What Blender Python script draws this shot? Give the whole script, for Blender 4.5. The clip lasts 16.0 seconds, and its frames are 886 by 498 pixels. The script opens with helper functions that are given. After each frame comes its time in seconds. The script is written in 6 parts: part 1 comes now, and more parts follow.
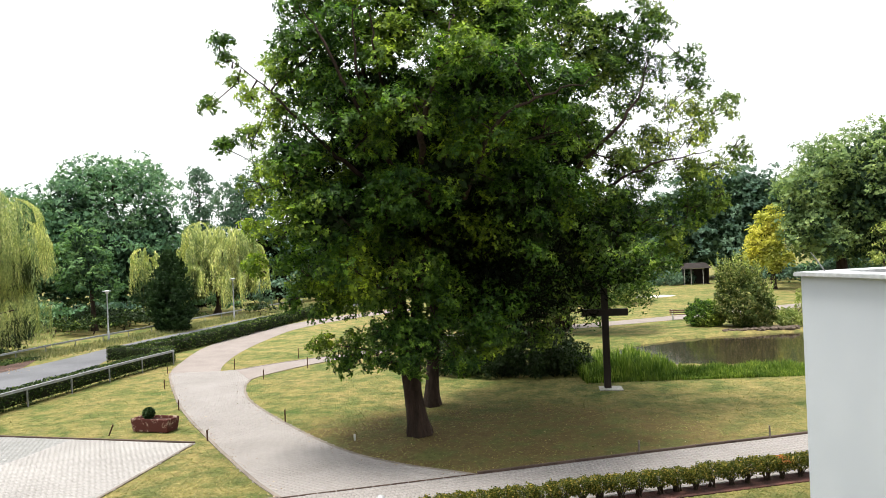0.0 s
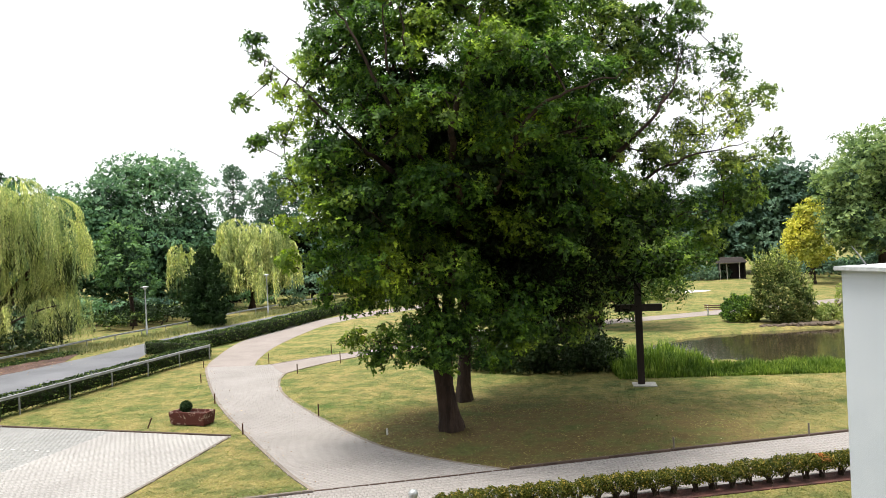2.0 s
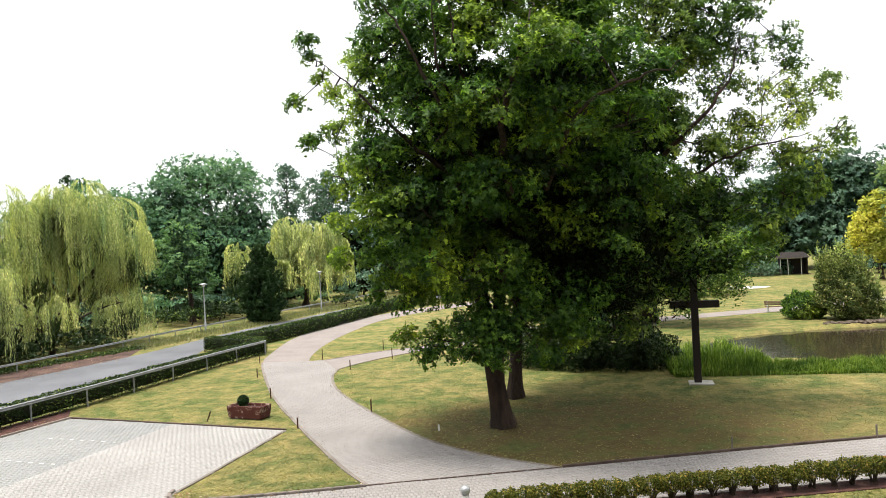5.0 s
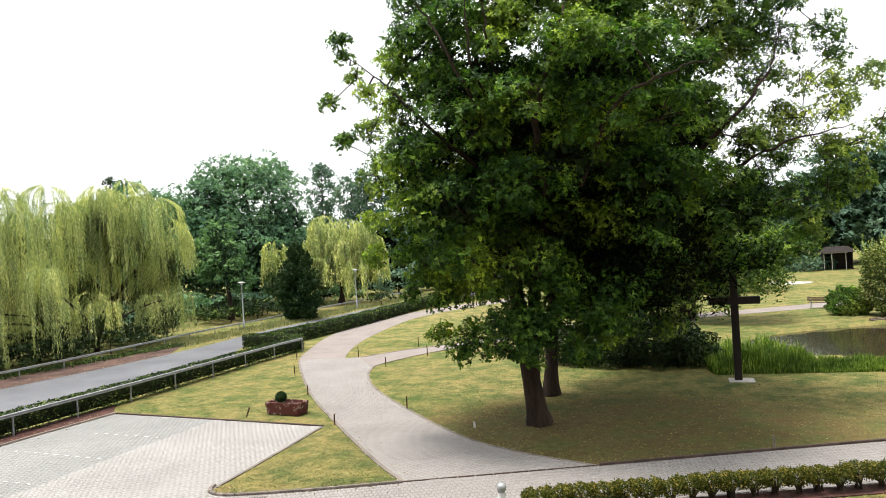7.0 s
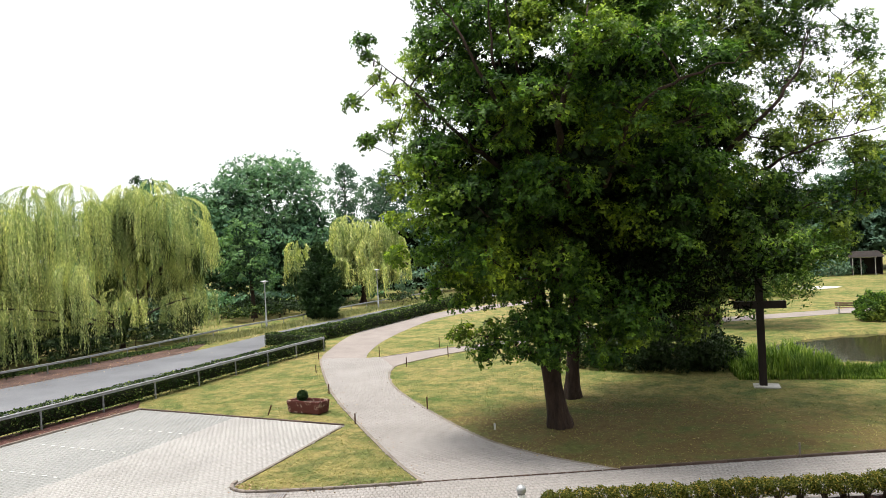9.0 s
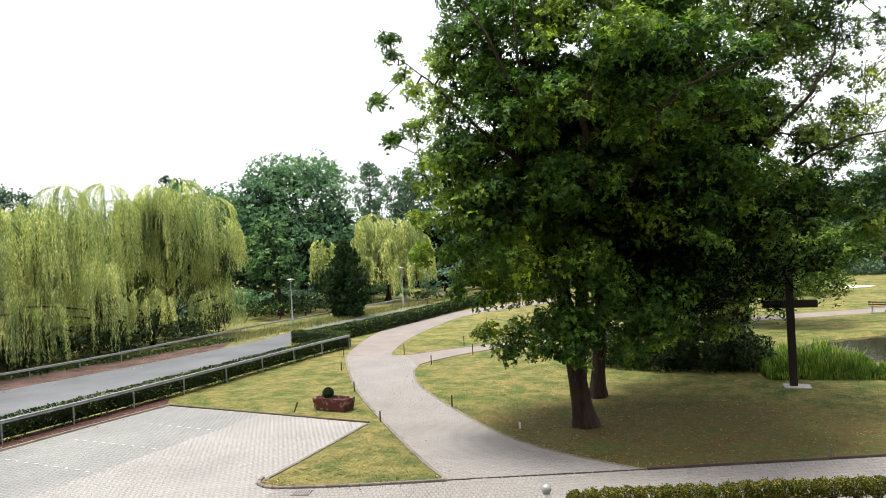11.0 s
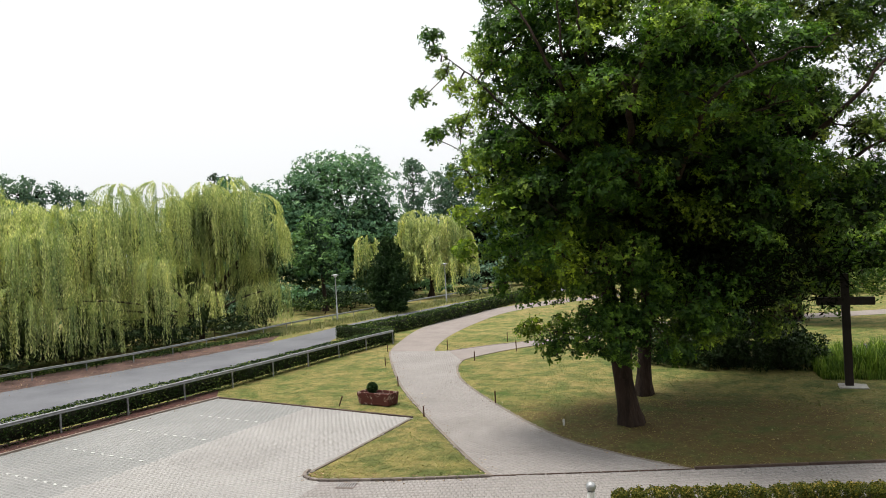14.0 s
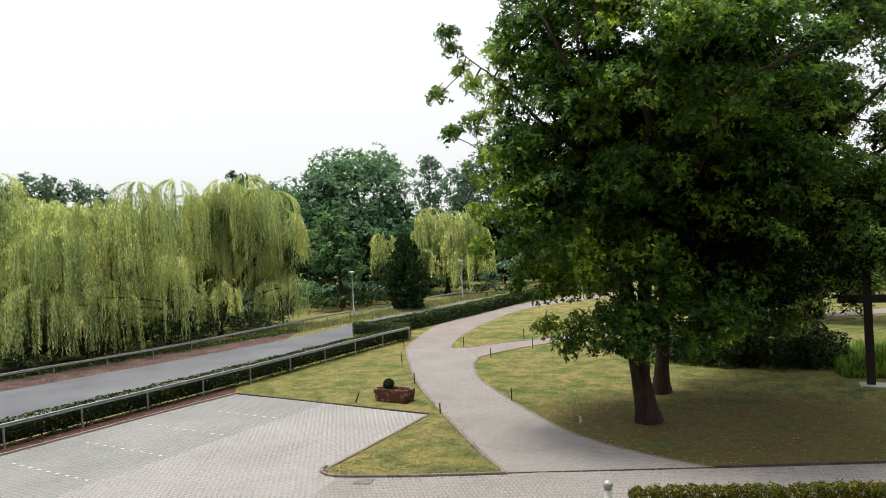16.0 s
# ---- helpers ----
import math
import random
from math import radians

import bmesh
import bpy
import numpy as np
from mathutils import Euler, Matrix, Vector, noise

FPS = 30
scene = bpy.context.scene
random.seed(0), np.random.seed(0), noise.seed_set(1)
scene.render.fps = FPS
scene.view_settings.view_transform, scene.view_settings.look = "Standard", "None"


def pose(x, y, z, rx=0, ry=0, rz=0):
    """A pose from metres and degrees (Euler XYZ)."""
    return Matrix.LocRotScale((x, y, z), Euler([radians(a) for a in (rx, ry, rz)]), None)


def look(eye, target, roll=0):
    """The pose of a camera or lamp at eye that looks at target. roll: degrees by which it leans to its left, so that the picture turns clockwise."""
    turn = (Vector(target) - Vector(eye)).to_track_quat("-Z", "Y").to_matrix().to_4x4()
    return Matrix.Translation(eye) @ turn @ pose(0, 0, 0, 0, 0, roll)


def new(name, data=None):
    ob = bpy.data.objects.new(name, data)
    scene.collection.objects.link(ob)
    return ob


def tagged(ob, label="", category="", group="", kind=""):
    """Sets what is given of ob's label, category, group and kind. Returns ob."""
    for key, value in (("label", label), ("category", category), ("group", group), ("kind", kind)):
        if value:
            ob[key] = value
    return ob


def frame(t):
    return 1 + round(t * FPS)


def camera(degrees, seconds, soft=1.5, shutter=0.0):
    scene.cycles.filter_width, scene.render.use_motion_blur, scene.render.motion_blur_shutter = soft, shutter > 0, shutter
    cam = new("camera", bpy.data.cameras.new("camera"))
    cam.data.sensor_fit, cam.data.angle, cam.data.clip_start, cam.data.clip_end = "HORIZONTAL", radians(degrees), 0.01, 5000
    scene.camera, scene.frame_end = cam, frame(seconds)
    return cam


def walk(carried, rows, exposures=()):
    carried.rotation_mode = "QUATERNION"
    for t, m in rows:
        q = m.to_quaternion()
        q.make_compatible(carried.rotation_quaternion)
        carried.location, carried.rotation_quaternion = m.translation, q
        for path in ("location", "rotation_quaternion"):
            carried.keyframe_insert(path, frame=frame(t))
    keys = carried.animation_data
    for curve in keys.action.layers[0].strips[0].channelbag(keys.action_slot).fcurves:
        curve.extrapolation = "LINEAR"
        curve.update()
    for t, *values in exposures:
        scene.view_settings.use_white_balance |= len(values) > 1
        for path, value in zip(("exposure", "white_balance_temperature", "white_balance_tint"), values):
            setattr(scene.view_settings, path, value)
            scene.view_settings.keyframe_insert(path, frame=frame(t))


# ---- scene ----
cam = camera(65.2, 16.0, soft=0.6)
EYE = 6.4
# seconds, yaw, pitch, roll of a camera turned by hand at an upper window
ROWS = [
    (0.0, 0.01, 0.07, 2.44),
    (0.5, 0.62, 0.02, 2.42),
    (1.0, 1.08, -0.03, 2.62),
    (1.5, 1.60, -0.26, 2.59),
    (2.0, 2.59, -0.20, 2.69),
    (2.5, 3.34, -0.20, 2.64),
    (3.0, 4.12, -0.25, 2.75),
    (3.5, 4.82, -0.07, 2.91),
    (6.0, 8.22, -0.46, 3.23),
    (6.5, 8.99, -0.48, 3.43),
    (7.0, 9.61, -0.34, 3.49),
    (7.5, 10.07, -0.33, 3.29),
    (8.0, 10.31, -0.37, 3.14),
    (8.5, 10.97, -0.23, 3.11),
    (9.0, 11.41, -0.17, 2.99),
    (11.5, 14.03, -0.33, 2.84),
    (12.0, 14.64, -0.59, 2.60),
    (12.5, 15.42, -0.35, 2.74),
    (13.0, 15.94, -0.42, 2.83),
    (13.5, 16.45, -0.40, 2.95),
    (14.0, 17.02, -0.36, 3.12),
    (14.5, 17.42, -0.37, 3.30),
    (15.0, 17.54, -0.52, 3.06),
    (15.5, 17.83, -0.43, 3.15),
    (16.0, 18.37, -0.53, 3.13),
]
walk(cam, [(t, pose(0, 0, EYE, 90 + pitch, roll, yaw)) for t, yaw, pitch, roll in ROWS], exposures=[(0.0, 0.3), (3.5, 0.27), (7.0, 0.22), (9.0, 0.17), (12.5, 0.08), (12.8, -0.02), (13.0, -0.18), (16.0, -0.26)])

# ---- light ----
SUN_AZ, SUN_EL = radians(-100), radians(78)
world = bpy.data.worlds.new("sky")
scene.world = world
world.use_nodes = True
wn, wl = world.node_tree.nodes, world.node_tree.links
sky = wn.new("ShaderNodeTexSky")
sky.sky_type, sky.sun_disc = "NISHITA", False
sky.sun_elevation, sky.sun_rotation = SUN_EL, SUN_AZ
sky.air_density, sky.dust_density, sky.ozone_density = 1.0, 6.0, 0.6
# thin high cloud: the blue is mostly washed out
grey = wn.new("ShaderNodeRGBToBW")
wash = wn.new("ShaderNodeMixRGB")
wash.inputs[0].default_value = 0.8
wl.new(sky.outputs[0], grey.inputs[0])
wl.new(sky.outputs[0], wash.inputs[1])
wl.new(grey.outputs[0], wash.inputs[2])
veil = wn.new("ShaderNodeMixRGB")
veil.inputs[0].default_value, veil.inputs[2].default_value = 0.8, (6.1, 6.2, 6.3, 1)
wl.new(wash.outputs[0], veil.inputs[1])
# an overcast dome: brighter overhead as at the horizon
dome, height_of, rise = wn.new("ShaderNodeTexCoord"), wn.new("ShaderNodeSeparateXYZ"), wn.new("ShaderNodeMapRange")
wl.new(dome.outputs["Generated"], height_of.inputs[0])
wl.new(height_of.outputs["Z"], rise.inputs["Value"])
rise.inputs["To Min"].default_value, rise.inputs["To Max"].default_value = 1.28, 2.0
lift = wn.new("ShaderNodeVectorMath")
lift.operation = "SCALE"
wl.new(veil.outputs[0], lift.inputs[0])
wl.new(rise.outputs[0], lift.inputs["Scale"])
wl.new(lift.outputs[0], wn["Background"].inputs[0])
wn["Background"].inputs[1].default_value = 0.155
sun = new("sun", bpy.data.lights.new("sun", "SUN"))
sun.data.energy, sun.data.angle, sun.data.color = 5.0, radians(16), (1.0, 0.95, 0.86)
sun.matrix_world = look(Vector((math.sin(SUN_AZ) * math.cos(SUN_EL), math.cos(SUN_AZ) * math.cos(SUN_EL), math.sin(SUN_EL))) * 60, (0, 0, 0))


# ---- materials ----
def nodes_of(name):
    m = bpy.data.materials.new(name)
    m.use_nodes = True
    return m, m.node_tree.nodes, m.node_tree.links


def noise_of(n, l, scale, detail=6, rough=0.6, stretch=None, coord="Object"):
    tc, tex = n.new("ShaderNodeTexCoord"), n.new("ShaderNodeTexNoise")
    tex.inputs["Scale"].default_value, tex.inputs["Detail"].default_value, tex.inputs["Roughness"].default_value = scale, detail, rough
    if stretch:
        mp = n.new("ShaderNodeMapping")
        mp.inputs["Scale"].default_value = stretch
        l.new(tc.outputs[coord], mp.inputs[0])
        l.new(mp.outputs[0], tex.inputs["Vector"])
    else:
        l.new(tc.outputs[coord], tex.inputs["Vector"])
    return tex.outputs[0]


def ramp_of(n, l, source, stops):
    r = n.new("ShaderNodeValToRGB")
    while len(r.color_ramp.elements) < len(stops):
        r.color_ramp.elements.new(0.5)
    for e, (p, c) in zip(r.color_ramp.elements, stops):
        e.position, e.color = p, (*c, 1)
    l.new(source, r.inputs[0])
    return r.outputs[0]


def mixed(n, l, a, b, fac, mode="MIX"):
    m = n.new("ShaderNodeMixRGB")
    m.blend_type = mode
    for socket, v in zip(m.inputs, (fac, a, b)):
        if isinstance(v, (int, float)):
            socket.default_value = v
        elif isinstance(v, tuple):
            socket.default_value = (*v, 1)
        else:
            l.new(v, socket)
    return m.outputs[0]


def surface(name, dark, light, scale=3.0, fine=40.0, rough=0.85, bump=0.4, depth=0.01, metal=0.0, spec=0.3, stretch=None, random_tone=0.0, island=False):
    """Two tones mixed by a coarse and a fine noise, with relief from the fine one."""
    m, n, l = nodes_of(name)
    b = n["Principled BSDF"]
    coarse, grain = noise_of(n, l, scale, stretch=stretch), noise_of(n, l, fine, 4, stretch=stretch)
    tone = ramp_of(n, l, coarse, [(0.32, dark), (0.68, light)])
    colour = mixed(n, l, tone, ramp_of(n, l, grain, [(0.25, (0.55, 0.55, 0.55)), (0.75, (1.25, 1.25, 1.25))]), 0.6, "MULTIPLY")
    if random_tone:
        info = n.new("ShaderNodeNewGeometry" if island else "ShaderNodeObjectInfo")
        out = info.outputs["Random Per Island" if island else "Random"]
        lo, hi = 1 - random_tone, 1 + random_tone
        colour = mixed(n, l, colour, ramp_of(n, l, out, [(0.0, (lo, lo, lo * 0.98)), (1.0, (hi, hi * 0.99, hi * 0.97))]), 1.0, "MULTIPLY")
    l.new(colour, b.inputs["Base Color"])
    b.inputs["Roughness"].default_value, b.inputs["Metallic"].default_value = rough, metal
    b.inputs["Specular IOR Level"].default_value = spec
    if bump:
        bp = n.new("ShaderNodeBump")
        bp.inputs["Strength"].default_value, bp.inputs["Distance"].default_value = bump, depth
        l.new(grain, bp.inputs["Height"])
        l.new(bp.outputs[0], b.inputs["Normal"])
    return m


def foliage(name, dark, light, through_light=0.35, scale=0.35, rough=0.55, third=None, stretch=None, vary=1.0):
    """Leaves: tone by leaf and by patch, and light that comes through."""
    m, n, l = nodes_of(name)
    b = n["Principled BSDF"]
    geo = n.new("ShaderNodeNewGeometry")
    leaf = ramp_of(n, l, geo.outputs["Random Per Island"], [(0.0, dark), (0.8, light), (1.0, third or light)])
    patch = ramp_of(n, l, noise_of(n, l, scale, 3, stretch=stretch), [(0.35, (1 - 0.4 * vary, 1 - 0.32 * vary, 1 - 0.38 * vary)), (0.65, (1 + 0.35 * vary, 1 + 0.25 * vary, 1 + 0.05 * vary))])
    colour = mixed(n, l, leaf, patch, 1.0, "MULTIPLY")
    l.new(colour, b.inputs["Base Color"])
    b.inputs["Roughness"].default_value, b.inputs["Specular IOR Level"].default_value = rough, 0.12
    tr, mix = n.new("ShaderNodeBsdfTranslucent"), n.new("ShaderNodeMixShader")
    l.new(mixed(n, l, colour, (1.3, 1.5, 0.8), 1.0, "MULTIPLY"), tr.inputs[0])
    mix.inputs[0].default_value = through_light
    l.new(b.outputs[0], mix.inputs[1])
    l.new(tr.outputs[0], mix.inputs[2])
    l.new(mix.outputs[0], n["Material Output"].inputs[0])
    return m


def oak_foliage(name, dark, mid, young, through_light=0.36):
    """Oak leaves: dark and mid clumps, and pale patches that paint sunlit clumps; each shoot a little different."""
    m, n, l = nodes_of(name)
    b = n["Principled BSDF"]
    geo = n.new("ShaderNodeNewGeometry")
    patch, clump = noise_of(n, l, 0.34, 3, 0.55), noise_of(n, l, 1.5, 2)
    # the palest tone holds sunlit brightness, spread by noise
    tone = mixed(n, l, ramp_of(n, l, clump, [(0.36, dark), (0.62, mid)]), young, ramp_of(n, l, patch, [(0.47, (0, 0, 0)), (0.68, (0.85, 0.85, 0.85))]))
    shoot = ramp_of(n, l, geo.outputs["Random Per Island"], [(0.0, (0.4, 0.45, 0.5)), (0.65, (1.0, 1.0, 0.95)), (1.0, (2.5, 2.15, 1.5))])
    colour = mixed(n, l, tone, shoot, 1.0, "MULTIPLY")
    l.new(colour, b.inputs["Base Color"])
    b.inputs["Roughness"].default_value, b.inputs["Specular IOR Level"].default_value = 0.5, 0.16
    tr, mix = n.new("ShaderNodeBsdfTranslucent"), n.new("ShaderNodeMixShader")
    l.new(mixed(n, l, colour, (1.3, 1.5, 0.7), 1.0, "MULTIPLY"), tr.inputs[0])
    mix.inputs[0].default_value = through_light
    l.new(b.outputs[0], mix.inputs[1])
    l.new(tr.outputs[0], mix.inputs[2])
    l.new(mix.outputs[0], n["Material Output"].inputs[0])
    return m


def lawn_material():
    m, n, l = nodes_of("lawn")
    b = n["Principled BSDF"]
    large, mid, fine = noise_of(n, l, 0.16, 4), noise_of(n, l, 0.9, 5, 0.65), noise_of(n, l, 14.0, 5, 0.7)
    base = ramp_of(n, l, large, [(0.36, (0.074, 0.106, 0.03)), (0.5, (0.152, 0.15, 0.056)), (0.64, (0.25, 0.188, 0.092))])
    patch = ramp_of(n, l, mid, [(0.41, (0.058, 0.096, 0.024)), (0.57, (0.222, 0.184, 0.075))])
    colour = mixed(n, l, base, patch, 0.62)
    clumps = noise_of(n, l, 3.2, 6, 0.7)
    colour = mixed(n, l, colour, ramp_of(n, l, clumps, [(0.32, (0.5, 0.55, 0.48)), (0.68, (1.38, 1.32, 1.3))]), 0.9, "MULTIPLY")
    # worn, dry ground round the big trunks, with the oaks' shade painted into its tone
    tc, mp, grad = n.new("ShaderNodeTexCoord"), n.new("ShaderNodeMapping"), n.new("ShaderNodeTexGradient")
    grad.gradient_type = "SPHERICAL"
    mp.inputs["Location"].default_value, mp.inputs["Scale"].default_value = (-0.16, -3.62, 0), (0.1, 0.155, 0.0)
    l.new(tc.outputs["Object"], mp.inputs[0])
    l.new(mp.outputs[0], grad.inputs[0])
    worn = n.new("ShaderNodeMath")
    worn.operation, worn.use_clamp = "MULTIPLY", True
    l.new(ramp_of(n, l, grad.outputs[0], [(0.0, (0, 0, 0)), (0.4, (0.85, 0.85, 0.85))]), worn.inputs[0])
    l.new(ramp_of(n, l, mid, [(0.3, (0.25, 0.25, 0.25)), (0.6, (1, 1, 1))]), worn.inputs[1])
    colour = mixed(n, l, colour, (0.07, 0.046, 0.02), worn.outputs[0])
    colour = mixed(n, l, colour, ramp_of(n, l, fine, [(0.25, (0.5, 0.5, 0.5)), (0.75, (1.4, 1.4, 1.3))]), 0.8, "MULTIPLY")
    l.new(colour, b.inputs["Base Color"])
    b.inputs["Roughness"].default_value, b.inputs["Specular IOR Level"].default_value = 0.95, 0.1
    bp = n.new("ShaderNodeBump")
    bp.inputs["Strength"].default_value, bp.inputs["Distance"].default_value = 0.7, 0.05
    l.new(fine, bp.inputs["Height"])
    l.new(bp.outputs[0], b.inputs["Normal"])
    return m


LAWN = lawn_material()
PAVER = surface("grey concrete paver", (0.222, 0.206, 0.2), (0.275, 0.258, 0.251), 0.35, 60, 0.9, 0.3, 0.003, random_tone=0.03)
PAVER_JOINED = surface("grey concrete pavers", (0.222, 0.206, 0.2), (0.275, 0.258, 0.251), 0.35, 60, 0.9, 0.3, 0.003, random_tone=0.03, island=True)
BAY_JOINED = surface("greenish grey bay pavers", (0.206, 0.209, 0.208), (0.268, 0.267, 0.265), 0.3, 60, 0.9, 0.3, 0.003, random_tone=0.012, island=True)
LOT_JOINED = surface("light grey lot pavers", (0.252, 0.243, 0.239), (0.322, 0.312, 0.306), 0.3, 60, 0.9, 0.3, 0.003, random_tone=0.012, island=True)
LOT_PAVER = surface("light grey lot paver", (0.252, 0.243, 0.239), (0.322, 0.312, 0.306), 0.3, 60, 0.9, 0.3, 0.003, random_tone=0.012)
BAY_JOINT = surface("grey bay joint", (0.192, 0.195, 0.194), (0.252, 0.251, 0.249), 0.3, 60, 0.95)
SCRAP = foliage("fallen leaf scraps", (0.11, 0.065, 0.04), (0.25, 0.17, 0.115), 0.1, 0.8, third=(0.45, 0.38, 0.3))
LOT_JOINT = surface("light grey lot joint", (0.243, 0.234, 0.23), (0.312, 0.302, 0.297), 0.3, 60, 0.95)
JOINT = surface("sandy joint", (0.215, 0.199, 0.193), (0.266, 0.25, 0.243), 0.35, 60, 0.95)
GRAVEL = surface("pinkish asphalt path", (0.178, 0.152, 0.141), (0.229, 0.2, 0.185), 0.6, 55, 0.95, 0.6)
ASPHALT = surface("worn grey asphalt", (0.088, 0.09, 0.102), (0.14, 0.143, 0.156), 0.25, 40, 0.9, 0.5)
LITTER = surface("fallen brown leaves", (0.035, 0.02, 0.017), (0.125, 0.075, 0.062), 0.9, 12, 0.95, 0.9, 0.04)
SOIL = surface("bark mulch", (0.0298, 0.0127, 0.0102), (0.102, 0.0425, 0.034), 3, 30, 0.95, 0.9, 0.03)
KERB = surface("dark weathered kerb", (0.04, 0.026, 0.022), (0.14, 0.098, 0.082), 1.5, 30, 0.9, 0.5, random_tone=0.2)
KERB_PALE = surface("pale weathered kerb", (0.2, 0.16, 0.136), (0.32, 0.272, 0.24), 1.5, 30, 0.9, 0.5, random_tone=0.15)
WORN_PAINT = surface("worn white dashes", (0.38, 0.38, 0.37), (0.52, 0.52, 0.5), 3, 50, 0.8)
PAINT = surface("white road paint", (0.5, 0.5, 0.49), (0.72, 0.72, 0.7), 3, 50, 0.8)
BARK = surface("oak bark", (0.014, 0.009, 0.007), (0.06, 0.038, 0.027), 3.5, 16, 0.95, 1.0, 0.09, stretch=(1, 1, 0.2))
TWIG = surface("twig bark", (0.03, 0.022, 0.016), (0.07, 0.05, 0.035), 4, 20, 0.95)
DARKWOOD = surface("dark stained timber", (0.009, 0.006, 0.005), (0.022, 0.014, 0.012), 3, 30, 0.7, 0.4, 0.004, stretch=(1, 1, 0.1))
STONE = surface("pale stone", (0.32, 0.304, 0.272), (0.48, 0.464, 0.432), 3, 25, 0.9, 0.6)
STEEL = surface("galvanised steel", (0.28, 0.29, 0.3), (0.42, 0.43, 0.44), 4, 40, 0.5, 0.1, 0.002, metal=0.6)
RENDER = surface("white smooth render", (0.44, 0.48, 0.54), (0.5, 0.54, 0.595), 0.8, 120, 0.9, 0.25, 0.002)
REAR_DARK = surface("dark unseen rear wall", (0.07, 0.05, 0.042), (0.14, 0.1, 0.085), 1.2, 25, 0.9, 0.5)
RAIL = surface("dull galvanised rail", (0.2, 0.207, 0.213), (0.34, 0.347, 0.353), 3, 40, 0.6, 0.1, 0.002, metal=0.4)
COPING = surface("aluminium coping", (0.42, 0.44, 0.46), (0.5, 0.52, 0.54), 1.2, 12, 0.5, 0.0, metal=0.3)
OAK_LEAF = oak_foliage("oak leaves", (0.018, 0.052, 0.011), (0.082, 0.165, 0.026), (0.28, 0.38, 0.05))
# lighter copy: the second oak's backlit brightness is put into its colour
OAK_LEAF_PALE = oak_foliage("lighter oak leaves", (0.024, 0.06, 0.014), (0.1, 0.18, 0.036), (0.3, 0.37, 0.09))
YEW_LEAF = foliage("dark needle leaves", (0.018, 0.045, 0.013), (0.055, 0.10, 0.028), 0.3, 0.3, third=(0.14, 0.21, 0.06), vary=1.4)
WILLOW_LEAF = foliage("willow leaves", (0.2, 0.255, 0.125), (0.5, 0.53, 0.27), 0.36, 0.55, third=(0.75, 0.71, 0.45), stretch=(1, 1, 0.25), vary=1.2)
# distance haze is put into the tones of FAR_LEAF, HAZY_LEAF and BLUE_LEAF
FAR_LEAF = foliage("park tree leaves", (0.052, 0.12, 0.078), (0.135, 0.245, 0.15), 0.22, 0.3, third=(0.19, 0.32, 0.18), rough=0.6)
HAZY_LEAF = foliage("pale haze-tinted leaves", (0.08, 0.13, 0.06), (0.19, 0.265, 0.115), 0.3, 0.3, third=(0.27, 0.34, 0.15))
MID_LEAF = foliage("fresh park tree leaves", (0.05, 0.115, 0.055), (0.125, 0.225, 0.1), 0.3, 0.5, third=(0.2, 0.31, 0.14))
BLUE_LEAF = foliage("haze-tinted green leaves", (0.052, 0.1, 0.085), (0.115, 0.19, 0.145), 0.2, 0.12)
PALE_LEAF = foliage("pale fresh leaves", (0.12, 0.165, 0.05), (0.3, 0.35, 0.13), 0.35, 0.8, third=(0.46, 0.47, 0.24))
TAN_LEAF = foliage("pale dry-tipped leaves", (0.03, 0.055, 0.018), (0.135, 0.17, 0.06), 0.25, 0.9, third=(0.38, 0.37, 0.18), vary=1.3)
TALL_GRASS = foliage("tall pale grass", (0.122, 0.144, 0.0612), (0.259, 0.252, 0.144), 0.25, 0.6, third=(0.374, 0.346, 0.245))
GOLD_LEAF = foliage("golden leaves", (0.24, 0.25, 0.05), (0.52, 0.49, 0.11), 0.4, 0.3, third=(0.7, 0.64, 0.2))
CONIFER_LEAF = foliage("dark conifer leaves", (0.012, 0.03, 0.012), (0.03, 0.06, 0.022), 0.2, 0.5)
HEDGE_LEAF = foliage("hedge leaves", (0.009, 0.024, 0.007), (0.04, 0.07, 0.018), 0.15, 0.8, third=(0.22, 0.28, 0.09))
BERBERIS_LEAF = foliage("low hedge leaves", (0.025, 0.04, 0.009), (0.13, 0.135, 0.028), 0.3, 1.1, third=(0.38, 0.27, 0.08), vary=1.2)
ORANGE_LEAF = foliage("orange young leaves", (0.35, 0.09, 0.03), (0.6, 0.25, 0.11), 0.4, 2)
RED_PETAL = foliage("red petals", (0.35, 0.03, 0.02), (0.6, 0.07, 0.05), 0.3, 1.0)
RHODO_LEAF = foliage("rhododendron leaves", (0.008, 0.02, 0.007), (0.024, 0.044, 0.014), 0.08, 0.8, rough=0.45)
REED_LEAF = foliage("reeds", (0.045, 0.09, 0.015), (0.143, 0.217, 0.0413), 0.3, 0.8, third=(0.255, 0.315, 0.0975), vary=1.2)
GRASS_BLADE = foliage("grass blades", (0.11, 0.125, 0.042), (0.19, 0.18, 0.072), 0.2, 0.9, third=(0.28, 0.24, 0.13))
# shade inside crowns and the hedge is put into the next dark colours
INNER_TWIG = surface("near-black crown shade twigs", (0.004, 0.006, 0.003), (0.010, 0.013, 0.007), 6, 40, 1.0, spec=0.0)
DEEP_WILLOW = foliage("willow crown shade leaves", (0.03, 0.045, 0.018), (0.07, 0.095, 0.035), 0.2, 0.7)
DEEP_FAR = foliage("park tree shade leaves", (0.02, 0.045, 0.03), (0.045, 0.085, 0.05), 0.1, 0.3)
DEEP_LEAF = foliage("oak crown shade leaves", (0.007, 0.016, 0.005), (0.016, 0.034, 0.009), 0.1, 0.6)
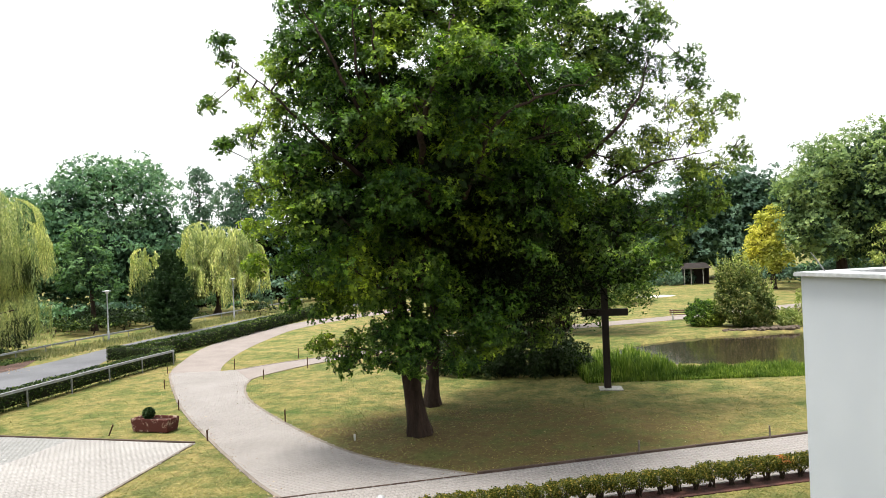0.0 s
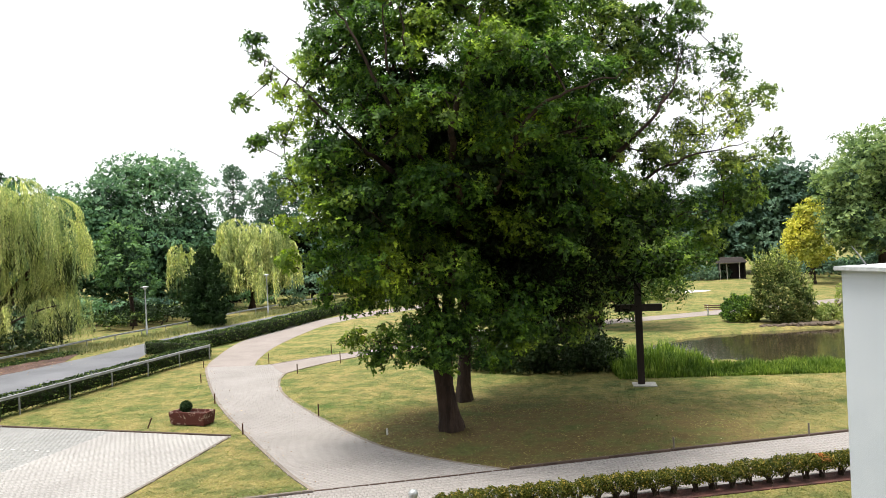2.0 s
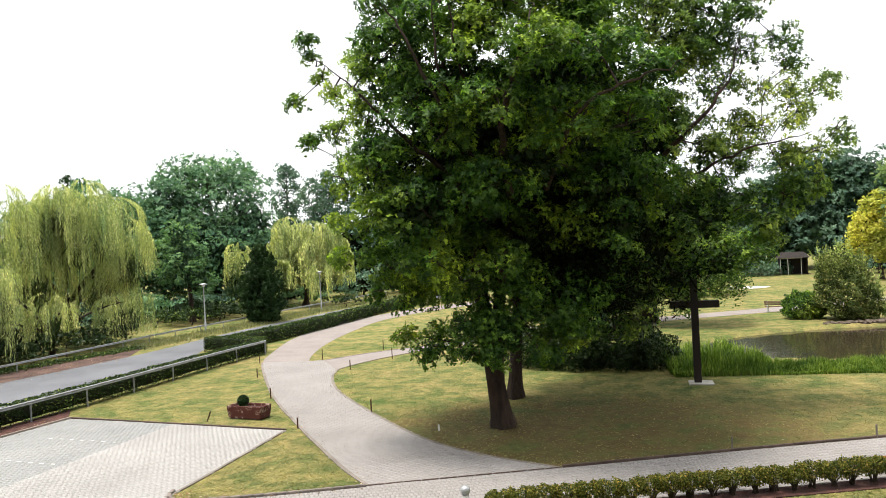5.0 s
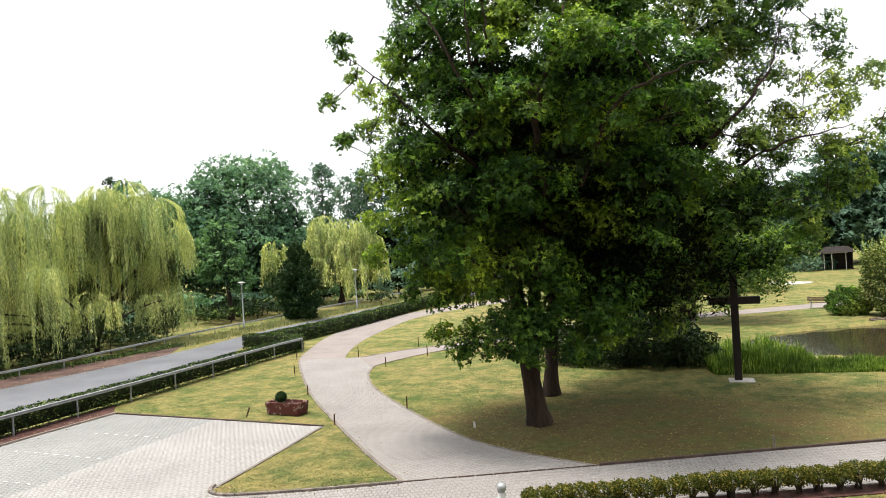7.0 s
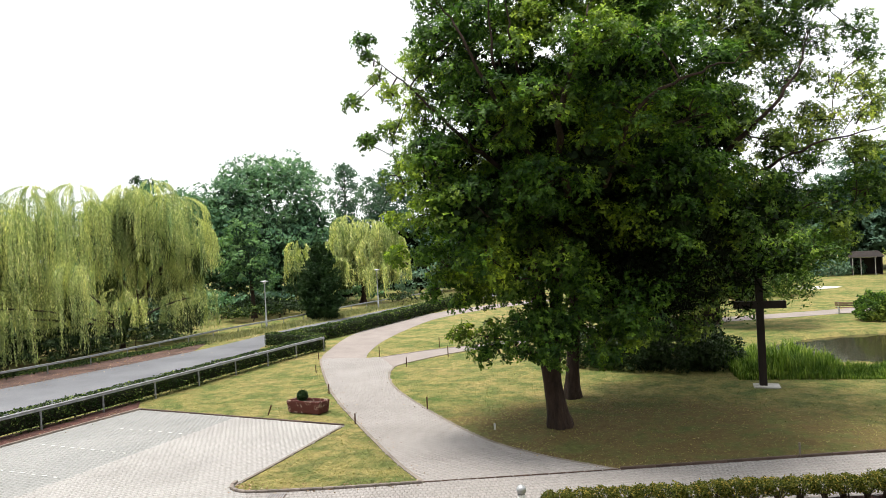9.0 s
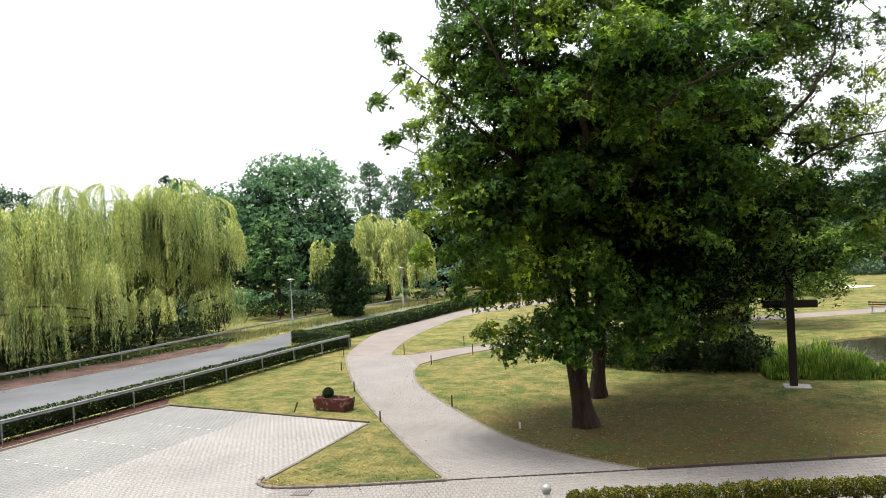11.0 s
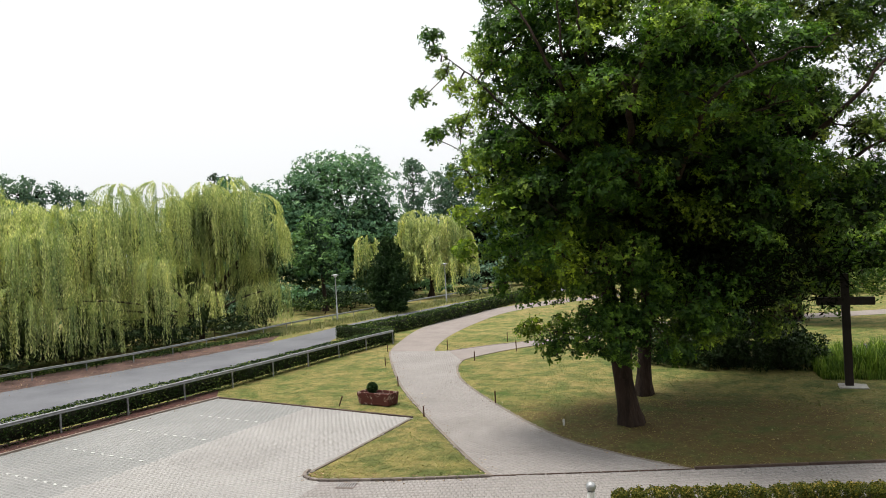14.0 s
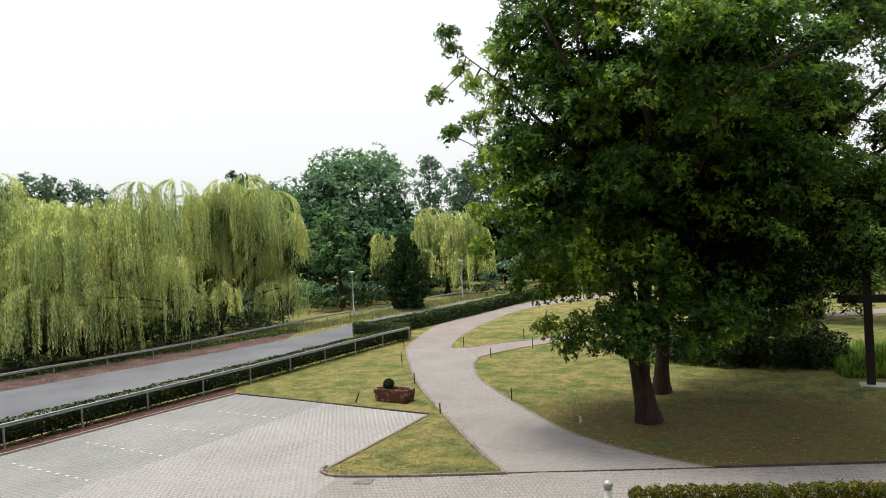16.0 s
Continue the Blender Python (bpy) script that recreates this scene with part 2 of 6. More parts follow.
HEDGE_CORE = surface("hedge shade core", (0.008, 0.011, 0.005), (0.022, 0.026, 0.012), 6, 40, 1.0, 0.8, 0.03)


# ---- mesh helpers ----
def mesh_of(name, verts, faces, mat, smooth=False):
    """A mesh from arrays; faces is an (n, 3) or (n, 4) array, or a list of such arrays."""
    me = bpy.data.meshes.new(name)
    verts = np.asarray(verts, dtype=np.float32).reshape(-1, 3)
    groups = [np.asarray(f, dtype=np.int32) for f in (faces if isinstance(faces, list) else [faces])]
    groups = [g for g in groups if len(g)]
    counts = np.concatenate([np.full(len(g), g.shape[1], dtype=np.int32) for g in groups])
    me.vertices.add(len(verts))
    me.vertices.foreach_set("co", verts.ravel())
    me.loops.add(int(counts.sum()))
    me.loops.foreach_set("vertex_index", np.concatenate([g.ravel() for g in groups]))
    me.polygons.add(len(counts))
    me.polygons.foreach_set("loop_start", np.concatenate([[0], np.cumsum(counts)[:-1]]).astype(np.int32))
    if smooth:
        me.polygons.foreach_set("use_smooth", np.ones(len(counts), dtype=bool))
    me.update(calc_edges=True)
    me.materials.append(mat)
    return me


def thing(name, at, label, category, group="", kind="", turn=0.0):
    e = new(name)
    e.matrix_basis = pose(*at, 0, 0, turn)
    return tagged(e, label, category, group, kind)


def part(name, data, mat, parent, label=""):
    """Links a bmesh or a mesh as one object under a thing or a part, in the thing's own coordinates."""
    if isinstance(data, bmesh.types.BMesh):
        me = bpy.data.meshes.new(name)
        data.to_mesh(me)
        data.free()
        me.materials.append(mat)
    else:
        me = data
    ob = new(name, me)
    ob.parent = parent
    return tagged(ob, label)


def solo(name, data, mat, label, category="", kind="", group=""):
    ob = part(name, data, mat, None)
    return tagged(ob, label, category, group, kind)


def box(size, at=(0, 0, 0), bevel=0.0, turn=None, taper=1.0):
    """A bevelled box; at is the middle of its base; taper scales its top."""
    bm = bmesh.new()
    bmesh.ops.create_cube(bm, size=1)
    for v in bm.verts:
        k = taper if v.co.z > 0 else 1
        v.co = Vector((v.co.x * size[0] * k, v.co.y * size[1] * k, (v.co.z + 0.5) * size[2]))
    if bevel:
        bmesh.ops.bevel(bm, geom=bm.edges[:], offset=bevel, segments=2, affect="EDGES")
    if turn is not None:
        bmesh.ops.transform(bm, matrix=turn, verts=bm.verts)
    bmesh.ops.translate(bm, vec=at, verts=bm.verts)
    return bm


def lathe(profile, sides=16):
    """A turned body from (radius, z) pairs."""
    a = np.linspace(0, 2 * np.pi, sides, endpoint=False)
    v = np.concatenate([np.stack([r * np.cos(a), r * np.sin(a), np.full(sides, z)], 1) for r, z in profile])
    f = []
    for i in range(len(profile) - 1):
        for j in range(sides):
            f.append((i * sides + j, i * sides + (j + 1) % sides, (i + 1) * sides + (j + 1) % sides, (i + 1) * sides + j))
    return v, np.array(f)


class Soup:
    """Collects verts and faces of many small pieces for one mesh."""

    def __init__(self):
        self.v, self.f, self.n = [], {3: [], 4: []}, 0

    def add(self, v, f):
        v, f = np.asarray(v, dtype=np.float64), np.asarray(f)
        self.v.append(v)
        self.f[f.shape[1]].append(f + self.n)
        self.n += len(v)

    def mesh(self, name, mat, smooth=False):
        return mesh_of(name, np.concatenate(self.v), [np.concatenate(g) for g in self.f.values() if g], mat, smooth)


def tube(points, radii, sides=6):
    """A tapered tube along points."""
    p, r = np.asarray(points, float), np.asarray(radii, float)
    d = np.gradient(p, axis=0)
    d /= np.linalg.norm(d, axis=1, keepdims=True) + 1e-9
    ref = np.where(np.abs(d[:, 2:3]) > 0.9, np.array([[1.0, 0, 0]]), np.array([[0, 0, 1.0]]))
    a = np.cross(d, ref)
    a /= np.linalg.norm(a, axis=1, keepdims=True) + 1e-9
    b = np.cross(d, a)
    ang = np.linspace(0, 2 * np.pi, sides, endpoint=False)
    v = p[:, None] + r[:, None, None] * (np.cos(ang)[None, :, None] * a[:, None] + np.sin(ang)[None, :, None] * b[:, None])
    i, j = np.meshgrid(np.arange(len(p) - 1), np.arange(sides), indexing="ij")
    k = (j + 1) % sides
    f = np.stack([i * sides + j, i * sides + k, (i + 1) * sides + k, (i + 1) * sides + j], -1).reshape(-1, 4)
    return v.reshape(-1, 3), f


def bezier(a, b, c, n):
    t = np.linspace(0, 1, n)[:, None]
    return (1 - t) ** 2 * np.asarray(a, float) + 2 * t * (1 - t) * np.asarray(b, float) + t**2 * np.asarray(c, float)


def unit(rng, n):
    v = rng.normal(size=(n, 3))
    return v / np.linalg.norm(v, axis=1, keepdims=True)


def leaves(rng, at, length, width, lift=0.5, hang=0.0, face=None):
    """One small kite-shaped, folded leaf at every point: (verts, quads)."""
    n = len(at)
    axis = unit(rng, n)
    axis[:, 2] = axis[:, 2] * (1 - hang) - hang * 1.5
    axis /= np.linalg.norm(axis, axis=1, keepdims=True)
    up = unit(rng, n)
    up[:, 2] += lift
    if face is not None:
        up = face * 1.5 + unit(rng, n) + np.array([0, 0, 0.5])
    side = np.cross(up, axis)
    side /= np.linalg.norm(side, axis=1, keepdims=True) + 1e-9
    k = rng.uniform(0.65, 1.3, (n, 1))
    nor = np.cross(axis, side)
    a, s = axis * length * k * 0.5, side * width * k * 0.5
    v = np.stack([at - a, at + s + nor * width * 0.15 - a * 0.1, at + a, at - s + nor * width * 0.15 - a * 0.1], 1)
    return v.reshape(-1, 3), np.arange(4 * n).reshape(n, 4)


def rosettes(rng, at, axis, length, width, count=5):
    """Shoot tips: count leaves that spread round each axis from one shared point, all one piece."""
    n = len(at)
    ref = unit(rng, n)
    a = np.cross(axis, ref)
    a /= np.linalg.norm(a, axis=1, keepdims=True) + 1e-9
    b = np.cross(axis, a)
    verts, k = [at], rng.uniform(0.7, 1.25, n)
    for i in range(count):
        phi = 2 * np.pi * i / count + rng.normal(0, 0.25, n)
        rise = rng.normal(0.25, 0.5, n)
        way = (np.cos(phi)[:, None] * a + np.sin(phi)[:, None] * b) * np.cos(rise)[:, None] + axis * np.sin(rise)[:, None]
        side = np.cross(way, axis)
        side /= np.linalg.norm(side, axis=1, keepdims=True) + 1e-9
        ln, wd = (length * k * rng.uniform(0.55, 1.3, n))[:, None], (width * k)[:, None] * 0.5
        tip = at + way * ln - axis * ln * 0.12
        mid = at + way * ln * 0.6 + axis * ln * 0.05
        verts += [mid + side * wd, tip, mid - side * wd]
    v = np.stack(verts, 1).reshape(-1, 3)
    base = np.arange(n)[:, None] * (1 + 3 * count)
    f = np.concatenate([base + np.array([[0, 1 + 3 * i, 2 + 3 * i, 3 + 3 * i]]) for i in range(count)])
    return v, f


def inside(x, y, poly):
    p = np.asarray(poly, float)
    r = np.zeros(len(x), bool)
    for (x0, y0), (x1, y1) in zip(p, np.roll(p, -1, 0)):
        r ^= ((y0 > y) != (y1 > y)) & (x < (x1 - x0) * (y - y0) / (y1 - y0 + 1e-12) + x0)
    return r


def smooth_line(points, step=0.5):
    """A Catmull-Rom line through points, at even steps."""
    p = np.asarray(points, float)
    q = np.concatenate([[2 * p[0] - p[1]], p, [2 * p[-1] - p[-2]]])
    out = []
    for i in range(1, len(q) - 2):
        n = max(2, int(np.linalg.norm(q[i + 1] - q[i]) / step))
        t = np.linspace(0, 1, n, endpoint=False)[:, None]
        out.append(0.5 * (2 * q[i] + (q[i + 1] - q[i - 1]) * t + (2 * q[i - 1] - 5 * q[i] + 4 * q[i + 1] - q[i + 2]) * t**2 + (3 * q[i] - q[i - 1] - 3 * q[i + 1] + q[i + 2]) * t**3))
    return np.concatenate(out + [p[-1:]])


def slab(poly, z, thick=0.06):
    """A flat slab of any outline, with its top at z."""
    bm = bmesh.new()
    f = bm.faces.new([bm.verts.new((x, y, z)) for x, y in poly])
    if f.normal.z < 0:
        f.normal_flip()
    f.normal_update()
    if f.normal.z < 0:
        f.normal_flip()
    r = bmesh.ops.extrude_face_region(bm, geom=[f])
    bmesh.ops.translate(bm, vec=(0, 0, -thick), verts=[v for v in r["geom"] if isinstance(v, bmesh.types.BMVert)])
    bmesh.ops.recalc_face_normals(bm, faces=bm.faces[:])
    bmesh.ops.triangulate(bm, faces=bm.faces[:])
    return bm


# ---- ground, pond, paths ----
POND = (22.0, 40.8, 11.6, 5.6)


def ground_z(x, y):
    d = np.sqrt(((x - POND[0]) / POND[2]) ** 2 + ((y - POND[1] - 0.06 * (x - POND[0])) / POND[3]) ** 2)
    t = np.clip((1.14 - d) / 0.2, 0, 1)
    return -1.1 * t * t * (3 - 2 * t)


def ground():
    xs = np.concatenate([[-3000, -900, -300, -160, -110, -80], np.arange(-60, 60.1, 0.75), [80, 110, 160, 300, 900, 3000]])
    ys = np.concatenate([[-600, -200, -60, -20, -6], np.arange(2, 110.1, 0.75), [130, 170, 300, 900, 4000]])
    x, y = np.meshgrid(xs, ys, indexing="ij")
    z = ground_z(x, y)
    i, j = np.meshgrid(np.arange(len(xs) - 1), np.arange(len(ys) - 1), indexing="ij")
    w = len(ys)
    f = np.stack([i * w + j, (i + 1) * w + j, (i + 1) * w + j + 1, i * w + j + 1], -1).reshape(-1, 4)
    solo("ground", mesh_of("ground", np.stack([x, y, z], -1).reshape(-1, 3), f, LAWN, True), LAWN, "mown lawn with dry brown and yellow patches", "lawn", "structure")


ground()

m, n, l = nodes_of("pond water")
b = n["Principled BSDF"]
b.inputs["Base Color"].default_value, b.inputs["Roughness"].default_value = (0.03, 0.024, 0.014, 1), 0.02
bp = n.new("ShaderNodeBump")
bp.inputs["Strength"].default_value, bp.inputs["Distance"].default_value = 0.22, 0.025
l.new(noise_of(n, l, 1.6, 3, stretch=(1, 2.6, 1)), bp.inputs["Height"])
l.new(bp.outputs[0], b.inputs["Normal"])
WATER = m
a = np.linspace(0, 2 * np.pi, 48, endpoint=False)
solo("water", slab([(POND[0] + 13.2 * math.cos(t), POND[1] + 0.75 * math.cos(t) + 6.4 * math.sin(t)) for t in a], -0.2, 0.05), WATER, "still brown pond water with reflections", "pond", "structure")

PATH_L = smooth_line([(-4.6, 18.35), (-5.96, 20.3), (-8.8, 25.0), (-11.55, 29.9), (-14.4, 36.0), (-15.9, 39.6)])
PATH_R = smooth_line([(0.7, 19.55), (-1.7, 20.95), (-3.7, 22.8), (-6.4, 26.7), (-8.9, 31.0), (-10.1, 34.3), (-10.4, 36.2)])
SIDE_NEAR = smooth_line([(-10.4, 36.2), (-10.2, 37.2), (-8.8, 39.6), (-7.1, 41.6), (-3.5, 44.6), (1.5, 47.4)])
SIDE_FAR = smooth_line([(-13.0, 39.5), (-12.2, 39.7), (-10.0, 41.9), (-7.4, 43.7), (-4.2, 46.2), (0.8, 49.2)])
FAR_L = smooth_line([(-15.9, 39.6), (-16.6, 42.5), (-17.7, 50.5), (-17.2, 58.0), (-15.4, 64.0), (-11.5, 71.0), (-5.0, 78.0)])
FAR_R = smooth_line([(-13.0, 39.5), (-13.6, 42.2), (-14.1, 47.5), (-13.9, 54.5), (-12.9, 61.5), (-9.3, 68.5), (-3.4, 75.4)])
PATH = np.concatenate([PATH_L, [(-13.0, 39.5), (-12.2, 39.7)], PATH_R[::-1]])
LANE_FAR = smooth_line([(-9.2, 17.35), (-6.8, 17.75), (-4.5, 18.3), (0.7, 19.55), (6.9, 21.1), (11.4, 22.15), (24.0, 25.3)], 1.0)
LANE = np.concatenate([LANE_FAR, [(25.0, 21.5), (9.4, 18.6), (-1.1, 16.35), (-1.1, 13.0), (-9.2, 11.0)]])
# the parking place, and its bays along the hedge
LOT = [(-9.2, 17.35), (-10.0, 17.55), (-9.75, 18.9), (-9.0, 24.15), (-13.95, 25.45), (-16.3, 14.9), (-18.5, 5.0), (-9.2, 5.0)]
BAYS = [(-13.95, 25.45), (-19.15, 26.75), (-20.15, 23.6), (-21.35, 19.1), (-22.0, 16.6), (-24.5, 6.2), (-18.5, 5.0), (-16.3, 14.9)]


def strip(left, right, z, name, mat, label, category):
    solo(name, slab(list(map(tuple, left)) + list(map(tuple, right[::-1])), z, 0.08), mat, label, category, "structure")


strip(FAR_L, FAR_R, 0.012, "path", GRAVEL, "pinkish grey asphalt footpath through the lawn", "path")
strip(SIDE_FAR, SIDE_NEAR, 0.016, "path", GRAVEL, "narrow asphalt side path under the trees", "path")
PARK_PATH_A = smooth_line([(-3.5, 48.0), (4.0, 50.3), (10.0, 52.6), (17.0, 55.0), (26.0, 58.6), (40.0, 65.0), (60.0, 76.0)], 1.5)
PARK_PATH_B = smooth_line([(-4.5, 50.4), (3.4, 53.0), (9.4, 55.0), (16.4, 57.4), (25.2, 61.2), (39.0, 67.5), (59.0, 78.5)], 1.5)
strip(PARK_PATH_A, PARK_PATH_B, 0.012, "path", GRAVEL, "pale gravel path across the far lawn", "path")
strip([(14.0, 74.5), (25.6, 78.6), (26.6, 80.0)], [(15.0, 86.0), (20.0, 85.5), (26.4, 80.6)], 0.02, "pavement", STONE, "pale sandy square on the far lawn", "pavement")

ROAD_N = smooth_line([(-27.5, 6.0), (-25.0, 17.0), (-23.2, 26.5), (-21.6, 34.0), (-20.8, 40.0), (-22.7, 46.3), (-21.4, 53.0), (-18.0, 62.0), (-15.6, 72.5), (-9.0, 90.0)], 1.5)
ROAD_F = smooth_line([(-37.0, 10.0), (-34.4, 22.0), (-31.6, 30.3), (-29.8, 35.1), (-27.9, 41.2), (-26.4, 47.2), (-25.2, 56.0), (-22.4, 66.0), (-19.8, 75.0), (-13.0, 92.0)], 1.5)
VERGE_F = smooth_line([(-40.5, 12.5), (-37.6, 24.0), (-35.1, 31.6), (-33.2, 36.4), (-30.6, 42.6), (-28.4, 48.0)], 1.5)
strip(ROAD_N, ROAD_F, 0.012, "road", ASPHALT, "worn grey asphalt lane beside the hedge", "road")
strip(ROAD_F[: len(VERGE_F)] * [1, 1], VERGE_F, 0.02, "verge", LITTER, "verge strewn with brown fallen leaves", "verge")
for name, poly in (("path", PATH), ("pavement", LANE), ("pavement", LOT), ("pavement", BAYS)):
    solo(name, slab(list(map(tuple, poly)), {"path": 0.0262}.get(name, 0.0248 if poly is LANE else 0.0276 if poly is LOT else 0.0274), 0.08), BAY_JOINT if poly is BAYS else LOT_JOINT if poly is LOT else JOINT, "sandy bed between the paving blocks", "pavement", "structure")


EDGE = surface("worn earthy edging", (0.12, 0.1, 0.085), (0.22, 0.19, 0.165), 1.2, 30, 0.95, 0.5)


def edging(line, name_label, width=0.11):
    """A soldier course along a curved edge."""
    d = np.gradient(line, axis=0)
    d /= np.linalg.norm(d, axis=1, keepdims=True)
    q = np.stack([-d[:, 1], d[:, 0]], 1) * width / 2
    solo("edging", slab(list(map(tuple, line + q)) + list(map(tuple, (line - q)[::-1])), 0.033, 0.07), EDGE, name_label, "edging", "structure")


for line in (PATH_L, np.concatenate([PATH_R[:-1], SIDE_NEAR[:20]]), SIDE_FAR[2:40]):
    edging(line, "narrow earthy edging along the paved path")


def kerb(line, width, height, mat, label, length=1.0):
    """A row of kerb stones, each a piece of its own."""
    line = smooth_line(line, 0.2) if len(line) > 2 else np.linspace(line[0], line[1], 200)
    d = np.concatenate([[0], np.cumsum(np.linalg.norm(np.diff(line, axis=0), axis=1))])
    k = thing("kerb", (0, 0, 0), label, "kerb", kind="structure")
    base = None
    n_ = max(1, round(d[-1] / length))
    length = d[-1] / n_
    for i in range(n_):
        a, b = (np.array([np.interp(s, d, line[:, c]) for c in (0, 1)]) for s in (i * length, (i + 1) * length))
        if base is None:
            base = part("kerb_stone", box((length - 0.012, width, height + 0.06), (0, 0, -0.06), 0.012), mat, k)
            ob = base
        else:
            ob = new("kerb_stone", base.data)
            ob.parent = k
        mid = (a + b) / 2
        ob.matrix_basis = pose(mid[0], mid[1], 0.0, 0, 0, math.degrees(math.atan2(b[1] - a[1], b[0] - a[0])))


KERB_CORNER = surface("weathered grey kerb", (0.1, 0.085, 0.075), (0.26, 0.22, 0.2), 1.5, 30, 0.9, 0.5, random_tone=0.2)
kerb([(-22.1, 16.4), (-21.4, 19.1), (-20.2, 23.6), (-19.2, 26.85)], 0.1, 0.10, KERB_PALE, "pale concrete kerb along the parking bays")
kerb([(-19.2, 26.85), (-8.95, 24.2)], 0.09, 0.075, KERB, "dark weathered kerb between parking place and lawn")
edging(smooth_line([(-9.0, 24.15), (-9.72, 18.9), (-9.98, 17.6)]), "narrow earthy edging between lot and lawn", 0.1)
kerb([(-9.98, 18.05), (-9.94, 17.68), (-9.74, 17.42), (-9.38, 17.28), (-8.9, 17.29), (-6.8, 17.7), (-4.6, 18.25)], 0.11, 0.09, KERB_CORNER, "rounded weathered kerb of the lawn corner", 0.3)
kerb([(-4.6, 18.32), (0.7, 19.6)], 0.06, 0.045, KERB, "thin dark edging across the path mouth", 0.5)
kerb([(0.7, 19.6), (6.9, 21.15), (11.4, 22.2), (24.0, 25.35)], 0.1, 0.09, KERB, "dark kerb between lane and lawn")

# ---- buildings ----
FU, FV = Vector((0.971, 0.239, 0)), Vector((-0.239, 0.971, 0))
WING_TURN = math.degrees(math.atan2(FU.y, FU.x))


def white_wing():
    # the corner stands at 4.68, 9.0 ; the wall runs back from it to the main front
    t = thing("white_building", (4.63, 9.0, 0), "white rendered building wing with flat roof and metal coping", "building", turn=WING_TURN)
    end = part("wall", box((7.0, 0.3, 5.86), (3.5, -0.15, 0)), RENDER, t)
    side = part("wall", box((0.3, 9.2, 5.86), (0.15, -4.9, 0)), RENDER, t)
    part("roof", box((6.6, 9.0, 0.2), (3.6, -4.8, 5.5)), surface("roof gravel", (0.3, 0.3, 0.3), (0.45, 0.45, 0.45), 2, 30), t)
    part("coping", box((0.42, 9.5, 0.055), (0.13, -4.7, 5.862), 0.008), COPING, side, "grey aluminium coping")
    part("coping", box((6.6, 0.42, 0.055), (3.65, -0.13, 5.862), 0.008), COPING, end, "grey aluminium coping")
    v, f = tube([(0.22, -0.2, 5.88), (0.15, -0.13, 6.05), (0.09, -0.08, 6.17)], [0.012, 0.008, 0.005], 6)
    part("lightning_rod", mesh_of("rod", v, f, STEEL), STEEL, t, "thin leaning metal rod")


white_wing()
# unseen wall, added tall and dark to dim the light on the oaks
main = thing("unseen_rear_wall", (-0.1, -1.0, 0), "unseen house wall behind the viewer, tall and dark to cut light", "building", turn=WING_TURN)
part("wall", box((60, 0.4, 15.5), (-10, -0.3, 0)), REAR_DARK, main)

# ---- hedges and rails ----


def hedge(line, width, height, label, leaf=0.075, dens=230, seed=1, mat=None):
    rng = np.random.default_rng(seed)
    line = smooth_line(line, 0.5)
    h = thing("hedge", (0, 0, 0), label, "hedge", group="clipped hedges")
    d = np.gradient(line, axis=0)
    d /= np.linalg.norm(d, axis=1, keepdims=True)
    nrm = np.stack([-d[:, 1], d[:, 0]], 1)
    # a dark solid core paints the shade between the hedge leaves
    k = width / 2 - 0.09
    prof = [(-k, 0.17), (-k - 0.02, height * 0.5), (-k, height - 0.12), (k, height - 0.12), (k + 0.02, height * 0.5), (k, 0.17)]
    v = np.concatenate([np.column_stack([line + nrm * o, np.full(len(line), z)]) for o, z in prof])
    m_, s = len(prof), len(line)
    f = [(a * s + i, a * s + i + 1, ((a + 1) % m_) * s + i + 1, ((a + 1) % m_) * s + i) for a in range(m_) for i in range(s - 1)]
    f = [np.array(f)]
    caps = [np.array([[a * s + e for a in (0, 1, 4, 5)], [a * s + e for a in (1, 2, 3, 4)]]) for e in (0, s - 1)]
    part("core", mesh_of("core", v, f + caps, HEDGE_CORE), HEDGE_CORE, h, "dark core that paints shade inside the hedge")
    seg = np.linalg.norm(np.diff(line, axis=0), axis=1)
    cum = np.concatenate([[0], np.cumsum(seg)])
    girth = 2 * height + width
    n_ = int(cum[-1] * girth * dens * 1.15)
    s_, g = rng.uniform(-0.05, cum[-1] + 0.05, n_), rng.uniform(0, girth, n_)
    # tufts make the clipped faces uneven
    px, nx = (np.stack([np.interp(s_, cum, q[:, c]) for c in (0, 1)], 1) for q in (line, nrm))
    wob = 0.02 * np.sin(s_ * 2.1 + seed) + 0.015 * np.sin(s_ * 5.3 + g * 4) + rng.normal(0, 0.025, n_)
    off = np.where(g < height, -width / 2 - wob, np.where(g < height + width, g - height - width / 2, width / 2 + wob))
    z = np.where(g < height, g, np.where(g < height + width, height + wob, girth - g))
    at = np.column_stack([px + nx * off[:, None], np.clip(z, 0.03, None)])
    keep = rng.random(n_) < np.clip(0.25 + 0.75 * (z + 0.12 * np.sin(s_ * 1.7) + 0.1 * np.sin(s_ * 4.1 + 1)) / 0.3, 0.2, 1.0)
    for e in (0, -1):
        q = int(width * height * dens)
        o, zz = rng.uniform(-width / 2, width / 2, q), rng.uniform(0.03, height, q)
        out = d[e] * (1 if e else -1) * (0.02 + rng.normal(0, 0.03, (q, 1)))
        at, keep = np.concatenate([at, np.column_stack([line[e] + nrm[e] * o[:, None] + out, zz])]), np.concatenate([keep, np.ones(q, bool)])
    lv, lf = leaves(rng, at[keep], leaf * 1.25, leaf, 0.6)
    part("leaves", mesh_of("leaves", lv, lf, mat or HEDGE_LEAF), None, h)


